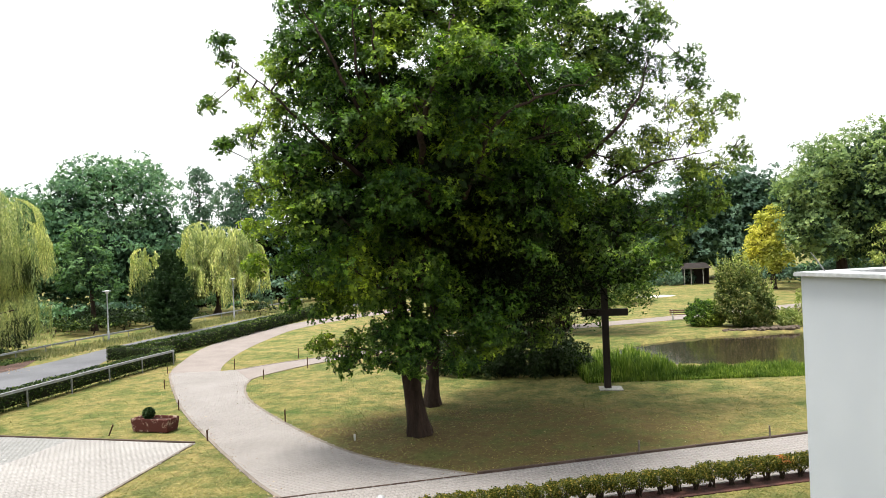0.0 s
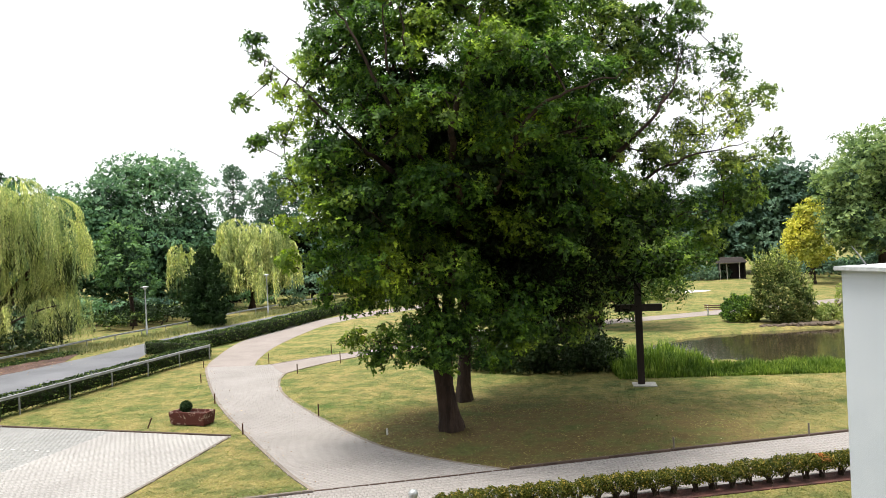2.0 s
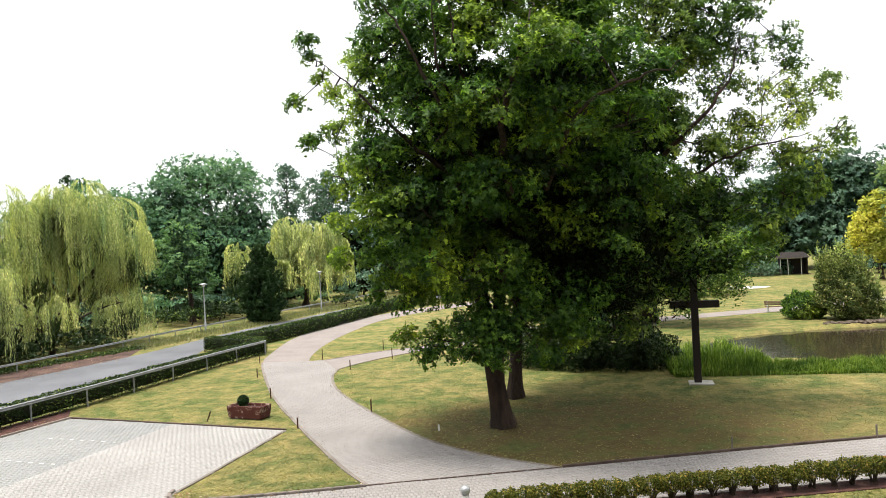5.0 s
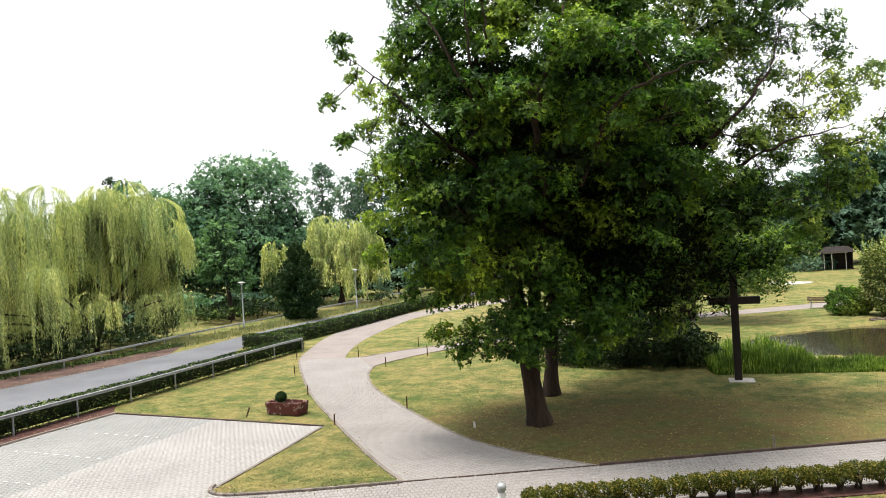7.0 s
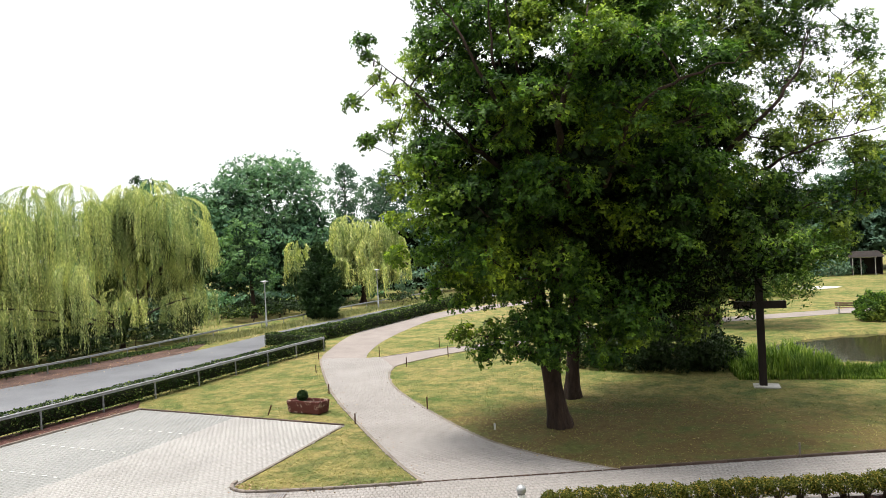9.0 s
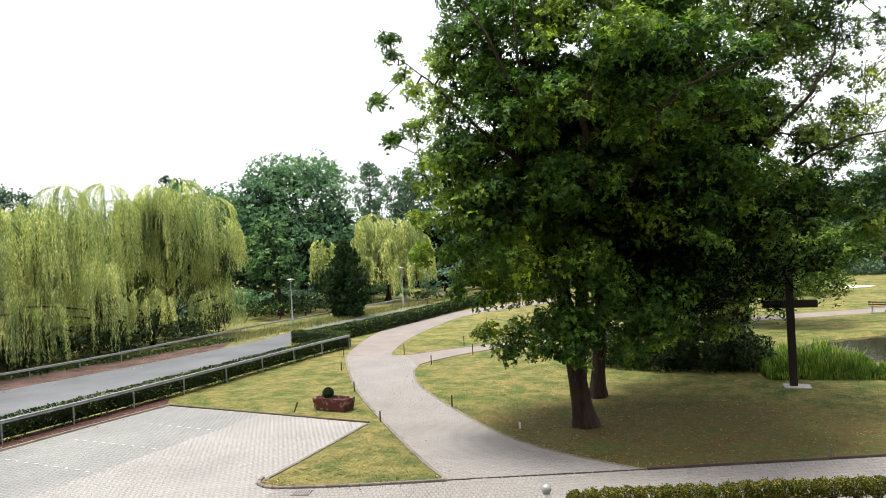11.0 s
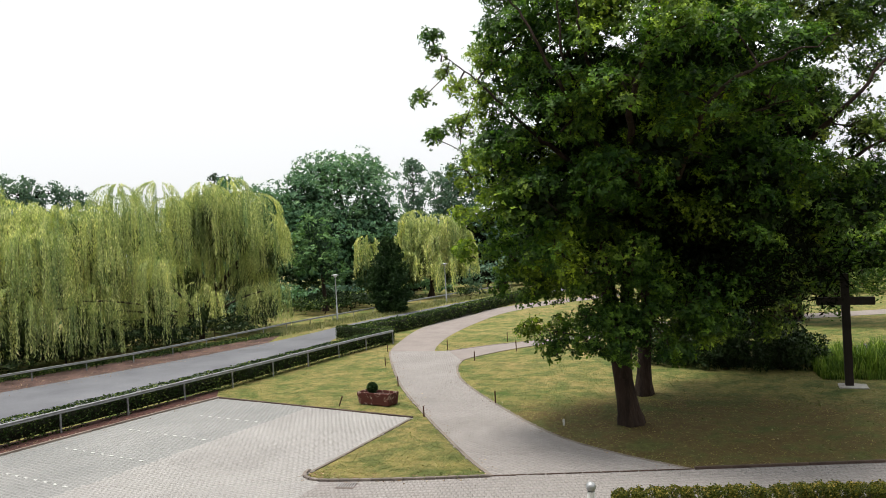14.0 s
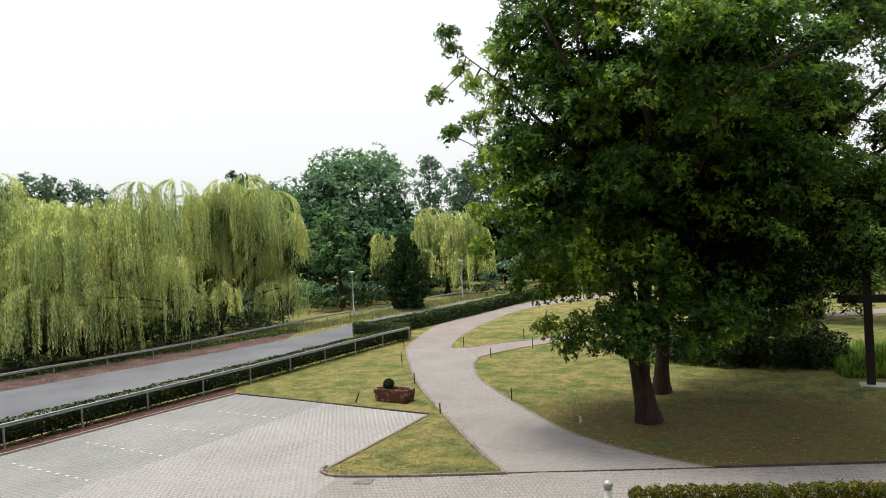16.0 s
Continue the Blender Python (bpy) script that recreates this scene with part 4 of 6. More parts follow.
# the oak behind it, placed the same way
OAK_B_TOP = [(5.6, 25.6, 14.0, 1.21, 0.97), (7.3, 25.7, 14.3, 1.12, 0.89), (8.7, 26.1, 14.8, 0.56, 0.45, 0.8), (4.6, 25.7, 14.7, 1.01, 0.8), (6.1, 25.4, 12.5, 0.89, 0.71), (6.2, 26.1, 16.5, 1.45, 1.16, 0.8), (8.2, 26.3, 16.2, 1.04, 0.83, 0.8), (4.7, 26.5, 18.0, 1.48, 1.18, 0.7), (7.0, 25.6, 13.1, 0.69, 0.55)]
OAK_B_SPRAYS = [(7.7, 25.6, 12.7, 0.71, 0.57, 0.7), (9.4, 26.1, 13.2, 0.56, 0.45, 0.6), (6.9, 25.4, 11.3, 0.75, 0.6, 0.8), (8.8, 25.8, 11.3, 0.76, 0.61, 0.65), (10.8, 26.5, 11.3, 0.57, 0.46, 0.6), (9.7, 26.1, 10.3, 0.73, 0.58, 0.7), (11.5, 26.9, 9.9, 0.54, 0.43, 0.8), (8.2, 25.7, 10.0, 0.71, 0.57, 0.8), (10.4, 26.4, 9.1, 0.65, 0.52, 0.8), (9.1, 25.9, 8.7, 0.68, 0.54, 0.9), (7.5, 25.5, 10.2, 0.58, 0.47, 0.8), (12.2, 27.4, 9.6, 0.25, 0.2, 0.8), (9.6, 26.1, 12.1, 0.47, 0.38, 0.5), (8.4, 25.9, 14.0, 0.38, 0.31, 0.6)]
OAK_B_FRONT = [(6.0, 25.3, 9.6, 0.99, 0.79), (6.1, 25.4, 8.3, 0.83, 0.66), (7.2, 25.5, 9.0, 0.71, 0.57), (5.3, 28.0, 7.1, 1.58, 1.26, 1), (6.3, 25.6, 6.9, 1.11, 0.89), (8.1, 25.9, 7.1, 0.81, 0.64), (9.2, 26.1, 7.6, 0.73, 0.58), (10.4, 26.5, 7.9, 0.62, 0.49), (8.8, 26.2, 6.3, 0.6, 0.48), (8.5, 32.5, 5.2, 1.21, 0.97, 1), (6.6, 32.5, 4.8, 1.47, 1.18, 1), (4.1, 29.5, 4.3, 1.55, 1.24, 1), (10.1, 32.5, 5.4, 0.81, 0.65, 1), (3.4, 29.0, 2.7, 0.84, 0.67, 0.9), (5.0, 25.3, 10.5, 0.99, 0.79)]
OAK_B_LOW = [(1.9, 27.0, 3.0, 0.74, 0.5), (4.2, 27.5, 3.3, 0.87, 0.6), (1.5, 26.5, 4.2, 1.05, 0.8), (3.2, 26.4, 5.2, 1.1, 0.9), (3.0, 28.0, 4.4, 1.9, 1.1, 0.6)]
OAK_B_INNER = [(4.6, 28.9, 10.6, 2.4, 2.6, 0.5), (3.7, 29.2, 6.8, 3.0, 2.8, 0.5), (2.7, 30.9, 10.4, 3.2, 3.2, 0.5), (3.7, 30.8, 6.6, 3.3, 2.8, 0.5), (0.7, 30.0, 3.9, 1.7, 1.3, 0.5), (4.8, 28.7, 15.4, 2.2, 1.6, 0.5), (7.0, 28.6, 7.6, 1.5, 1.3, 0.5), (6.4, 28.2, 13.4, 1.7, 1.4, 0.5)]
WILLOW_A = [(-34.1, 49.9, 8.7, 3.7, 3.4), (-36.4, 47.0, 8.8, 3.4, 3.2), (-32.1, 53.0, 6.6, 2.2, 2.8), (-34.7, 48.6, 10.4, 2.9, 1.4), (-34.2, 52.2, 4.4, 3.0, 2.5), (-36.8, 47.9, 5.1, 2.2, 2.5)]
WILLOW_B = [(-37.2, 37.8, 8.0, 3.5, 3.3), (-37.6, 34.5, 7.0, 2.4, 2.7), (-37.0, 40.8, 8.8, 3.2, 2.4), (-36.3, 42.9, 4.3, 1.3, 1.9), (-38.0, 38.3, 5.0, 3.1, 2.4), (-37.6, 32.8, 5.4, 2.4, 2.3), (-36.9, 39.4, 6.4, 2.2, 2.4)]
WILLOW_C = [(-41.9, 32.5, 8.0, 3.7, 3.2), (-44.1, 31.2, 8.1, 3.7, 3.7), (-43.2, 35.6, 9.2, 3.4, 2.5), (-38.8, 29.9, 5.2, 2.8, 2.4)]
WILLOW_LOW = [(-33.2, 45.8, 2.6, 1.7, 1.1), (-30.9, 50.3, 2.8, 1.7, 1.5), (-33.4, 40.4, 4.4, 1.3, 1.6), (-35.0, 35.4, 3.4, 1.9, 1.6), (-36.6, 32.0, 3.2, 1.9, 1.6)]
WILLOW_SMALL = [(-26.3, 81.9, 7.0, 3.5, 3.4), (-29.0, 81.0, 6.8, 2.5, 3.2), (-31.5, 75.7, 5.4, 1.7, 2.5), (-23.9, 82.6, 5.6, 2.5, 3.4)]
# long bare limbs, set forward to show in the camera's view: place and radius along each
OAK_BOUGHS = [
    [(-1.2, 23.95, 1.6, 0.42), (-1.15, 23.85, 3.4, 0.48), (-0.85, 23.75, 5.2, 0.42), (-0.4, 23.8, 7.2, 0.3), (0.4, 24.0, 9.6, 0.14)],
    [(-1.26, 22.89, 7.18, 0.16), (-2.23, 21.44, 8.63, 0.1), (-3.2, 21.0, 9.4, 0.07), (-4.1, 20.5, 10.4, 0.05), (-4.9, 20.4, 11.3, 0.035), (-6.1, 20.6, 12.3, 0.015)],
    [(-1.33, 22.04, 8.78, 0.13), (-2.21, 19.78, 10.36, 0.08), (-2.85, 18.77, 11.92, 0.05), (-3.5, 18.58, 13.02, 0.03)],
    [(-1.61, 21.56, 10.2, 0.1), (-2.21, 19.23, 11.28, 0.06), (-2.21, 19.04, 13.12, 0.03)],
    [(-1.14, 21.66, 10.58, 0.1), (-1.66, 19.23, 11.55, 0.05), (-1.75, 19.04, 13.02, 0.03)],
    [(-0.38, 22.42, 7.83, 0.2), (-0.55, 19.6, 9.62, 0.1), (-0.18, 18.68, 10.63, 0.07), (0.18, 18.77, 12.01, 0.045), (0.55, 18.95, 12.75, 0.03)],
    [(0.76, 22.23, 8.02, 0.13), (1.47, 19.41, 9.71, 0.08), (2.21, 18.86, 10.26, 0.06), (3.13, 18.68, 10.54, 0.04), (4.51, 18.95, 11.0, 0.02)],
]
OAK_BOUGHS_FAR = [
    [(4.0, 27.1, 7.8, 0.18), (5.2, 25.1, 9.4, 0.1), (6.3, 24.4, 10.4, 0.075), (7.1, 24.4, 11.5, 0.05), (7.6, 24.7, 12.9, 0.025)],
    [(5.4, 26.5, 8.0, 0.13), (6.3, 25.0, 8.6, 0.07), (7.8, 24.4, 9.2, 0.045), (9.5, 24.0, 9.5, 0.015)],
]


tree("oak_tree", "large old oak with dense dark green crown", (-1.08, 24.2), 0.34, OAK_LEFT + OAK_FRONT + OAK_RIGHT + OAK_LOW + OAK_SKIRT + OAK_TOP + OAK_INNER, OAK_LEAF, leaf=(0.106, 0.066), spread=0.46, cover=12, seed=11, flat=0.75, core=0.5, boughs=OAK_BOUGHS, hollow=(2.2, 22.8, 5.2, 3.0, 2.5, 2.4, 0.6), fork=0.24, top=15.5, lean=(-1.75, -1.0), shoots=56)
tree("oak_tree", "second large oak, its crown grown into the first", (-0.75, 28.6), 0.28, OAK_B_TOP + OAK_B_SPRAYS + OAK_B_FRONT + OAK_B_LOW + OAK_B_INNER, OAK_LEAF_PALE, leaf=(0.108, 0.066), spread=0.46, cover=12, seed=12, boughs=OAK_BOUGHS_FAR, hollow=(3.6, 28.0, 5.0, 4.6, 4.8, 3.6, 0.4), flat=0.7, core=0.4, fork=0.3, top=15.5, lean=(1.2, 0.0), shoots=44)
tree("yew_tree", "dark drooping evergreen behind the pond bank", (8.5, 51.5), 0.6,
     [(9.0, 51.2, 5.7, 3.4, 3.0), (11.6, 48.6, 4.0, 2.0, 1.6), (6.1, 51.6, 4.6, 3.0, 3.0), (13.6, 51.2, 5.9, 1.9, 1.5), (13.3, 48.2, 3.2, 1.1, 1.0), (4.1, 49.8, 2.3, 2.4, 2.0), (10.0, 49.0, 2.1, 1.6, 1.2)],
     YEW_LEAF, per=40, leaf=(0.26, 0.1), spread=0.5, cover=18, core=0.3, seed=13, hang=0.35)

willow("yellow-green weeping willow hanging over the guard rail", (-37.0, 52.0), 0.5,
       WILLOW_A, seed=21)
willow("broad yellow-green weeping willow beside the lane", (-38.5, 39.5), 0.5,
       WILLOW_B, seed=22, floor=0.4, longest=9.0)
willow("yellow-green weeping willow at the lane's bend", (-44.0, 33.5), 0.5,
       WILLOW_C, seed=23, floor=0.8, longest=9.0)
willow("weeping willow behind the others", (-48.0, 47.5), 0.5, [(-49.7, 43.5, 8.6, 5.6, 2.8), (-46.6, 52.2, 8.8, 5.0, 2.7)], boughs=6.5, per=60, step=0.24, leaf=(0.34, 0.085), seed=24)
willow("low young weeping willow over the rail", (-34.6, 46.6), 0.2, WILLOW_LOW, seed=25, floor=0.35, boughs=16.0)
willow("small round weeping willow beside the footpath", (-27.0, 82.0), 0.4,
       WILLOW_SMALL + [(-28.5, 79.5, 3.8, 3.2, 2.2), (-24.3, 80.5, 3.6, 3.0, 2.2), (-26.5, 79.0, 5.2, 2.6, 2.2)], boughs=13.0, per=60, step=0.25, leaf=(0.42, 0.10), seed=26, longest=5.5)

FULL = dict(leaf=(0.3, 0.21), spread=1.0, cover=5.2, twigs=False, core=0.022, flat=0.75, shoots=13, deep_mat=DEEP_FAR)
FAR = dict(per=34, leaf=(0.45, 0.32), spread=0.8, cover=5.4, twigs=False, core=0.15, flat=0.95)
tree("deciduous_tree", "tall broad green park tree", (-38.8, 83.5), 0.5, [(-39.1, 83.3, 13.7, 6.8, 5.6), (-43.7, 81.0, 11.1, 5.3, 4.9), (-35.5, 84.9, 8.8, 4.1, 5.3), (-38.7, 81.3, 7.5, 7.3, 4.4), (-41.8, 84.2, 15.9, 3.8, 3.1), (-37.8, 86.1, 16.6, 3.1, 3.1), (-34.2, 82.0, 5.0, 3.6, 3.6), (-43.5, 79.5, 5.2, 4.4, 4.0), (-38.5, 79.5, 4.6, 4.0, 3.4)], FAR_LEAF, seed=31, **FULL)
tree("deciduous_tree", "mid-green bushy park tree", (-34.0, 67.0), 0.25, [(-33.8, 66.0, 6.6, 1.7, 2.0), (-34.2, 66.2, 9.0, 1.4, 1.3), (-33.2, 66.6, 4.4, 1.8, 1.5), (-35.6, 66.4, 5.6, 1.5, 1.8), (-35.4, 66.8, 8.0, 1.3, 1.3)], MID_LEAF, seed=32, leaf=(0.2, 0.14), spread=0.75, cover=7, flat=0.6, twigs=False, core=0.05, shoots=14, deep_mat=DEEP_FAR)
tree("deciduous_tree", "light green park tree behind the willows", (-49.0, 77.0), 0.4, [(-47.5, 76.4, 10.4, 5.1, 4.0), (-53.8, 78.3, 11.4, 6.2, 4.6), (-44.7, 75.8, 9.7, 2.9, 3.2)], FAR_LEAF, seed=33, **FAR)
tree("poplar_tree", "slim grey-green poplar far off", (-46.2, 132.0), 0.4, [(-46.3, 132.1, 18.3, 3.0, 5.5), (-46.0, 132.2, 21.6, 1.7, 2.3), (-46.0, 132.0, 11.0, 3.0, 5.0)], BLUE_LEAF, seed=34, **FAR)
tree("deciduous_tree", "dark tree far off beside the poplar", (-36.0, 126.0), 0.4, [(-38.2, 126.4, 16.5, 3.9, 4.3), (-33.8, 125.5, 17.3, 4.2, 4.8), (-36.0, 126.0, 9.0, 6.0, 6.0)], BLUE_LEAF, seed=35, **FAR)
tree("pine_tree", "dark pine top above the willows", (-73.9, 107.0), 0.3, [(-73.9, 107.0, 19.6, 1.4, 1.3), (-74.3, 107.0, 16.5, 2.6, 1.8), (-73.5, 107.0, 12.0, 3.2, 2.0)], CONIFER_LEAF, seed=36, **FAR)
tree("deciduous_tree", "distant green trees behind the willows", (-96.0, 87.0), 0.4, [(-97.6, 85.8, 18.2, 3.2, 2.6), (-95.0, 88.8, 17.8, 3.0, 2.5), (-92.1, 91.7, 16.8, 2.6, 2.1), (-102.5, 79.9, 17.0, 6.4, 2.6), (-97.0, 86.0, 10.0, 9.0, 6.0)], BLUE_LEAF, seed=37, **FAR)
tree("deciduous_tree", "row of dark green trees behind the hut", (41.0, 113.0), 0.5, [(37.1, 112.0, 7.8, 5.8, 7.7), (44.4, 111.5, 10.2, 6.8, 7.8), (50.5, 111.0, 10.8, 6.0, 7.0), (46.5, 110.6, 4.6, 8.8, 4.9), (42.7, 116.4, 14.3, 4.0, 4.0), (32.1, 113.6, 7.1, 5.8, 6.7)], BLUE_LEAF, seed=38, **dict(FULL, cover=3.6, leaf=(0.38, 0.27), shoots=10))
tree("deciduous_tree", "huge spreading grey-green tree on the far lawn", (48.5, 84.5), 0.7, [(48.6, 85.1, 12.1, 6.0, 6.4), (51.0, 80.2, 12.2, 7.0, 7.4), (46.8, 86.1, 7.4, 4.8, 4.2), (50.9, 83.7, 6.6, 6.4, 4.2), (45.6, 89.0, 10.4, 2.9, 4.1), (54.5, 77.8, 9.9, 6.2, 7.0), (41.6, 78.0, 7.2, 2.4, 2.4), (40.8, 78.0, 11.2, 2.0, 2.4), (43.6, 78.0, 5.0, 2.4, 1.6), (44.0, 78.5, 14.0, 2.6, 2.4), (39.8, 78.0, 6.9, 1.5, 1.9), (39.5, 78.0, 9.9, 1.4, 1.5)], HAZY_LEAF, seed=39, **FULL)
tree("golden_tree", "small tree with bright golden yellow leaves", (39.8, 83.5), 0.2, [(38.6, 83.2, 5.4, 1.6, 2.6), (39.6, 83.5, 8.2, 1.3, 2.0), (37.8, 83.6, 4.0, 1.2, 1.5), (39.4, 83.0, 4.0, 1.7, 1.8)], GOLD_LEAF, seed=40, core=0.1, per=52, leaf=(0.34, 0.24), spread=0.65, cover=15, flat=0.9, twigs=False)
tree("shrub", "pale grey-green tall shrub", (40.2, 63.3), 0.12, [(40.2, 63.3, 5.3, 1.3, 2.1), (40.3, 63.3, 2.8, 1.4, 2.0)], PALE_LEAF, seed=41, core=0.1, per=30, leaf=(0.25, 0.14), spread=0.5, cover=9, category="shrub", twigs=False)
for i, (x, y, s) in enumerate(((-72, 92, 1.0), (-60, 100, 1.1), (-20, 135, 1.1), (-2, 132, 1.0), (14, 130, 1.05), (-28, 112, 0.9), (66, 105, 1.2), (62, 80, 1.0), (-86, 70, 1.1))):
    tree("deciduous_tree", "green tree in the belt round the park", (x, y), 0.4, [(x, y, 9 * s, 6 * s, 5 * s), (x + 5, y + 1, 7 * s, 5 * s, 5 * s), (x - 5, y - 1, 6 * s, 5 * s, 5 * s), (x + 1, y - 3, 4 * s, 6 * s, 3.4 * s)], BLUE_LEAF if i % 2 else FAR_LEAF, seed=50 + i, per=20, leaf=(0.55, 0.4), spread=0.9, cover=3.5, twigs=False, core=0.3)


def conifer(label, base, height, radius, seed):
    rng = np.random.default_rng(seed)
    t = thing("conifer_tree", (*base, 0), label, "tree")
    v, f = tube([(0, 0, -0.2), (0.03, 0, height * 0.5), (0, 0, height * 0.97)], [0.16, 0.1, 0.02], 8)
    part("trunk", mesh_of("trunk", v, f, BARK, True), None, t)
    n = 24000
    # upswept sprays, each a short plume that ends in its own tip
    k = 260
    za = rng.random(k) ** 1.25 * height * 0.95
    aa = rng.uniform(0, 2 * np.pi, k)
    wide = np.interp(za / height, [0, 0.1, 0.3, 0.55, 0.75, 0.9, 1.02], [0.8, 0.98, 1.05, 0.92, 0.62, 0.33, 0.05]) * radius * rng.uniform(0.7, 1.12, k)
    i = rng.integers(0, k, n)
    u = rng.random(n)
    r = wide[i] * (0.45 + 0.6 * u)
    a = aa[i] + rng.normal(0, 0.17, n) * (1.15 - u)
    z = np.clip(za[i] + u * 0.75 - 0.2 + rng.normal(0, 0.12, n), 0.12, height + 0.25)
    v, f = leaves(rng, np.stack([r * np.cos(a), r * np.sin(a), z], 1), 0.26, 0.13, 0.5)
    part("crown", mesh_of("crown", v, f, CONIFER_LEAF), None, t)


conifer("dense dark green conical yew beside the lane", (-25.0, 63.3), 7.2, 2.0, 61)


for x, y, w, h, s in ((-41, 68, 4.0, 2.6, 0), (-36, 72, 3.0, 2.2, 1), (-44, 60, 4.0, 2.4, 2), (-31, 86, 4.0, 2.6, 3), (-37, 92, 5.0, 3.0, 4), (-23, 96, 5.0, 3.0, 5), (-52, 62, 4.0, 2.6, 6), (-15, 100, 5.0, 3.0, 7), (-47, 52, 4.0, 2.2, 8), (-56, 44, 5.0, 2.6, 9), (-4, 104, 5.0, 3.0, 10), (6, 102, 5.0, 3.2, 11), (17, 106, 5.0, 3.0, 12), (26, 108, 4.0, 2.6, 13), (58, 98, 5.0, 2.6, 14), (50, 100, 4.0, 2.4, 15), (44, 93, 3.5, 2.2, 16), (51, 91, 4.0, 2.4, 17), (58, 86, 4.0, 2.4, 18)):
    tree("thicket", "dark green thicket below the park trees", (x, y), 0.12, [(x, y, h * 0.5, w, h * 0.6), (x + w * 0.7, y + 0.8, h * 0.45, w * 0.7, h * 0.5), (x - w * 0.7, y + 0.4, h * 0.4, w * 0.7, h * 0.5)], BLUE_LEAF if s % 3 else FAR_LEAF, seed=300 + s, per=26, leaf=(0.4, 0.26), spread=0.6, cover=6, twigs=False, core=0.3, category="bush", group="thickets round the park")

for i, (x, y, w) in enumerate(((-40.5, 22.5, 2.2), (-38.6, 27.0, 2.2), (-37.2, 31.0, 2.0), (-35.8, 34.6, 1.8), (-34.4, 38.2, 1.8), (-33.4, 41.6, 1.7), (-32.4, 45.2, 1.7), (-31.8, 49.0, 1.6), (-40.0, 36.5, 2.6), (-37.6, 43.0, 2.6), (-43.5, 29.5, 2.8), (-42.5, 18.5, 2.4), (-46.0, 23.5, 3.0), (-41.6, 25.5, 2.4))):
    tree("undergrowth", "dark green undergrowth below the willows", (x, y), 0.05, [(x, y, 0.75, w, 1.1), (x + 0.5, y + 1.4, 0.7, w * 0.9, 0.9), (x - 2.4, y + 0.6, 0.9, w, 1.5)], RHODO_LEAF, seed=400 + i, per=52, leaf=(0.2, 0.13), spread=0.45, cover=11, twigs=False, core=0.5, category="bush", group="undergrowth along the rail", top=0.9)

# dark bushes for undergrowth, and in place of shade under the park trees
for i, (x, y, w, h) in enumerate(((-35.5, 62.5, 2.2, 1.3), (-33.8, 66.5, 2.2, 1.5), (-31.8, 69.5, 2.0, 1.3), (-37.5, 71.5, 2.6, 1.6), (-33.5, 76.5, 2.6, 1.6), (-30.0, 73.5, 1.8, 1.1), (-22.5, 79.0, 2.0, 1.2), (-20.4, 76.0, 1.4, 0.9), (-40.0, 77.0, 3.0, 2.0), (-45.0, 72.0, 3.0, 2.0), (-32.4, 63.6, 2.0, 1.2), (-31.0, 66.6, 2.0, 1.3), (-29.4, 70.5, 1.8, 1.2), (-34.6, 69.6, 2.4, 1.7), (-27.6, 72.6, 1.6, 1.0))):
    tree("undergrowth", "dark green undergrowth behind the far rail", (x, y), 0.05, [(x, y, h * 0.55, w, h * 0.7), (x + w * 0.7, y + 0.6, h * 0.4, w * 0.7, h * 0.5)], RHODO_LEAF if i % 2 else HEDGE_LEAF, seed=440 + i, per=60, leaf=(0.26, 0.16), spread=0.5, cover=9, twigs=False, core=0.3, category="bush", group="undergrowth along the rail", top=h * 0.8)

for i, (x, y, w, h) in enumerate(((-42.0, 23.0, 2.0, 2.6), (-44.0, 26.5, 2.2, 3.0), (-41.0, 29.0, 1.8, 2.4), (-45.0, 19.5, 2.2, 3.0), (-39.6, 33.0, 1.8, 2.4), (-37.6, 37.5, 1.6, 2.2), (-36.0, 42.5, 1.6, 2.2))):
    tree("laurel_bush", "tall dark evergreen bush below the willows", (x, y), 0.06, [(x, y, h * 0.5, w, h * 0.55), (x + 0.8, y + 1.6, h * 0.42, w * 0.8, h * 0.45)], RHODO_LEAF, seed=470 + i, per=70, leaf=(0.26, 0.15), spread=0.5, cover=8, twigs=False, core=0.6, category="bush", group="evergreen bushes below the willows", top=h * 0.8)


def bush(name, label, base, lobes, mat, leaf, n, seed, category="bush", hang=0.0, shell=0.75):
    rng = np.random.default_rng(seed)
    t = thing(name, (*base, float(ground_z(np.array(base[0]), np.array(base[1])))), label, category)
    st, pts = Soup(), []
    vol = np.array([rx * rx * rz for *_, rx, rz in lobes])
    for (x, y, z, rx, rz), w in zip(lobes, vol / vol.sum()):
        k = int(n * w)
        way = unit(rng, k)
        lump = 1 + 0.14 * np.sin(way[:, :1] * 7 + seed) * np.cos(way[:, 1:2] * 6) + 0.1 * np.sin(way[:, 2:] * 11 + way[:, :1] * 9)
        pts.append(np.array([x, y, z]) + way * np.array([rx, rx, rz]) * lump * rng.uniform(shell**3, 1.1, (k, 1)) ** (1 / 3))
        for _ in range(5):
            e = np.array([x, y, z]) + unit(rng, 1)[0] * np.array([rx, rx, rz]) * 0.7
            v, f = tube(bezier((rng.normal(0, 0.15), rng.normal(0, 0.15), -0.1), (x * 0.3, y * 0.3, z * 0.6), e, 5), [0.04, 0.03, 0.025, 0.018, 0.01], 5)
            st.add(v, f)
    at = np.concatenate(pts)
    at = at[at[:, 2] > 0.04]
    tagged(part("stem", st.mesh("stem", TWIG), None, t), kind="stuff")
    v, f = leaves(rng, at, leaf[0], leaf[1], 0.5, hang)
    part("foliage", mesh_of("foliage", v, f, mat), None, t)
    return t


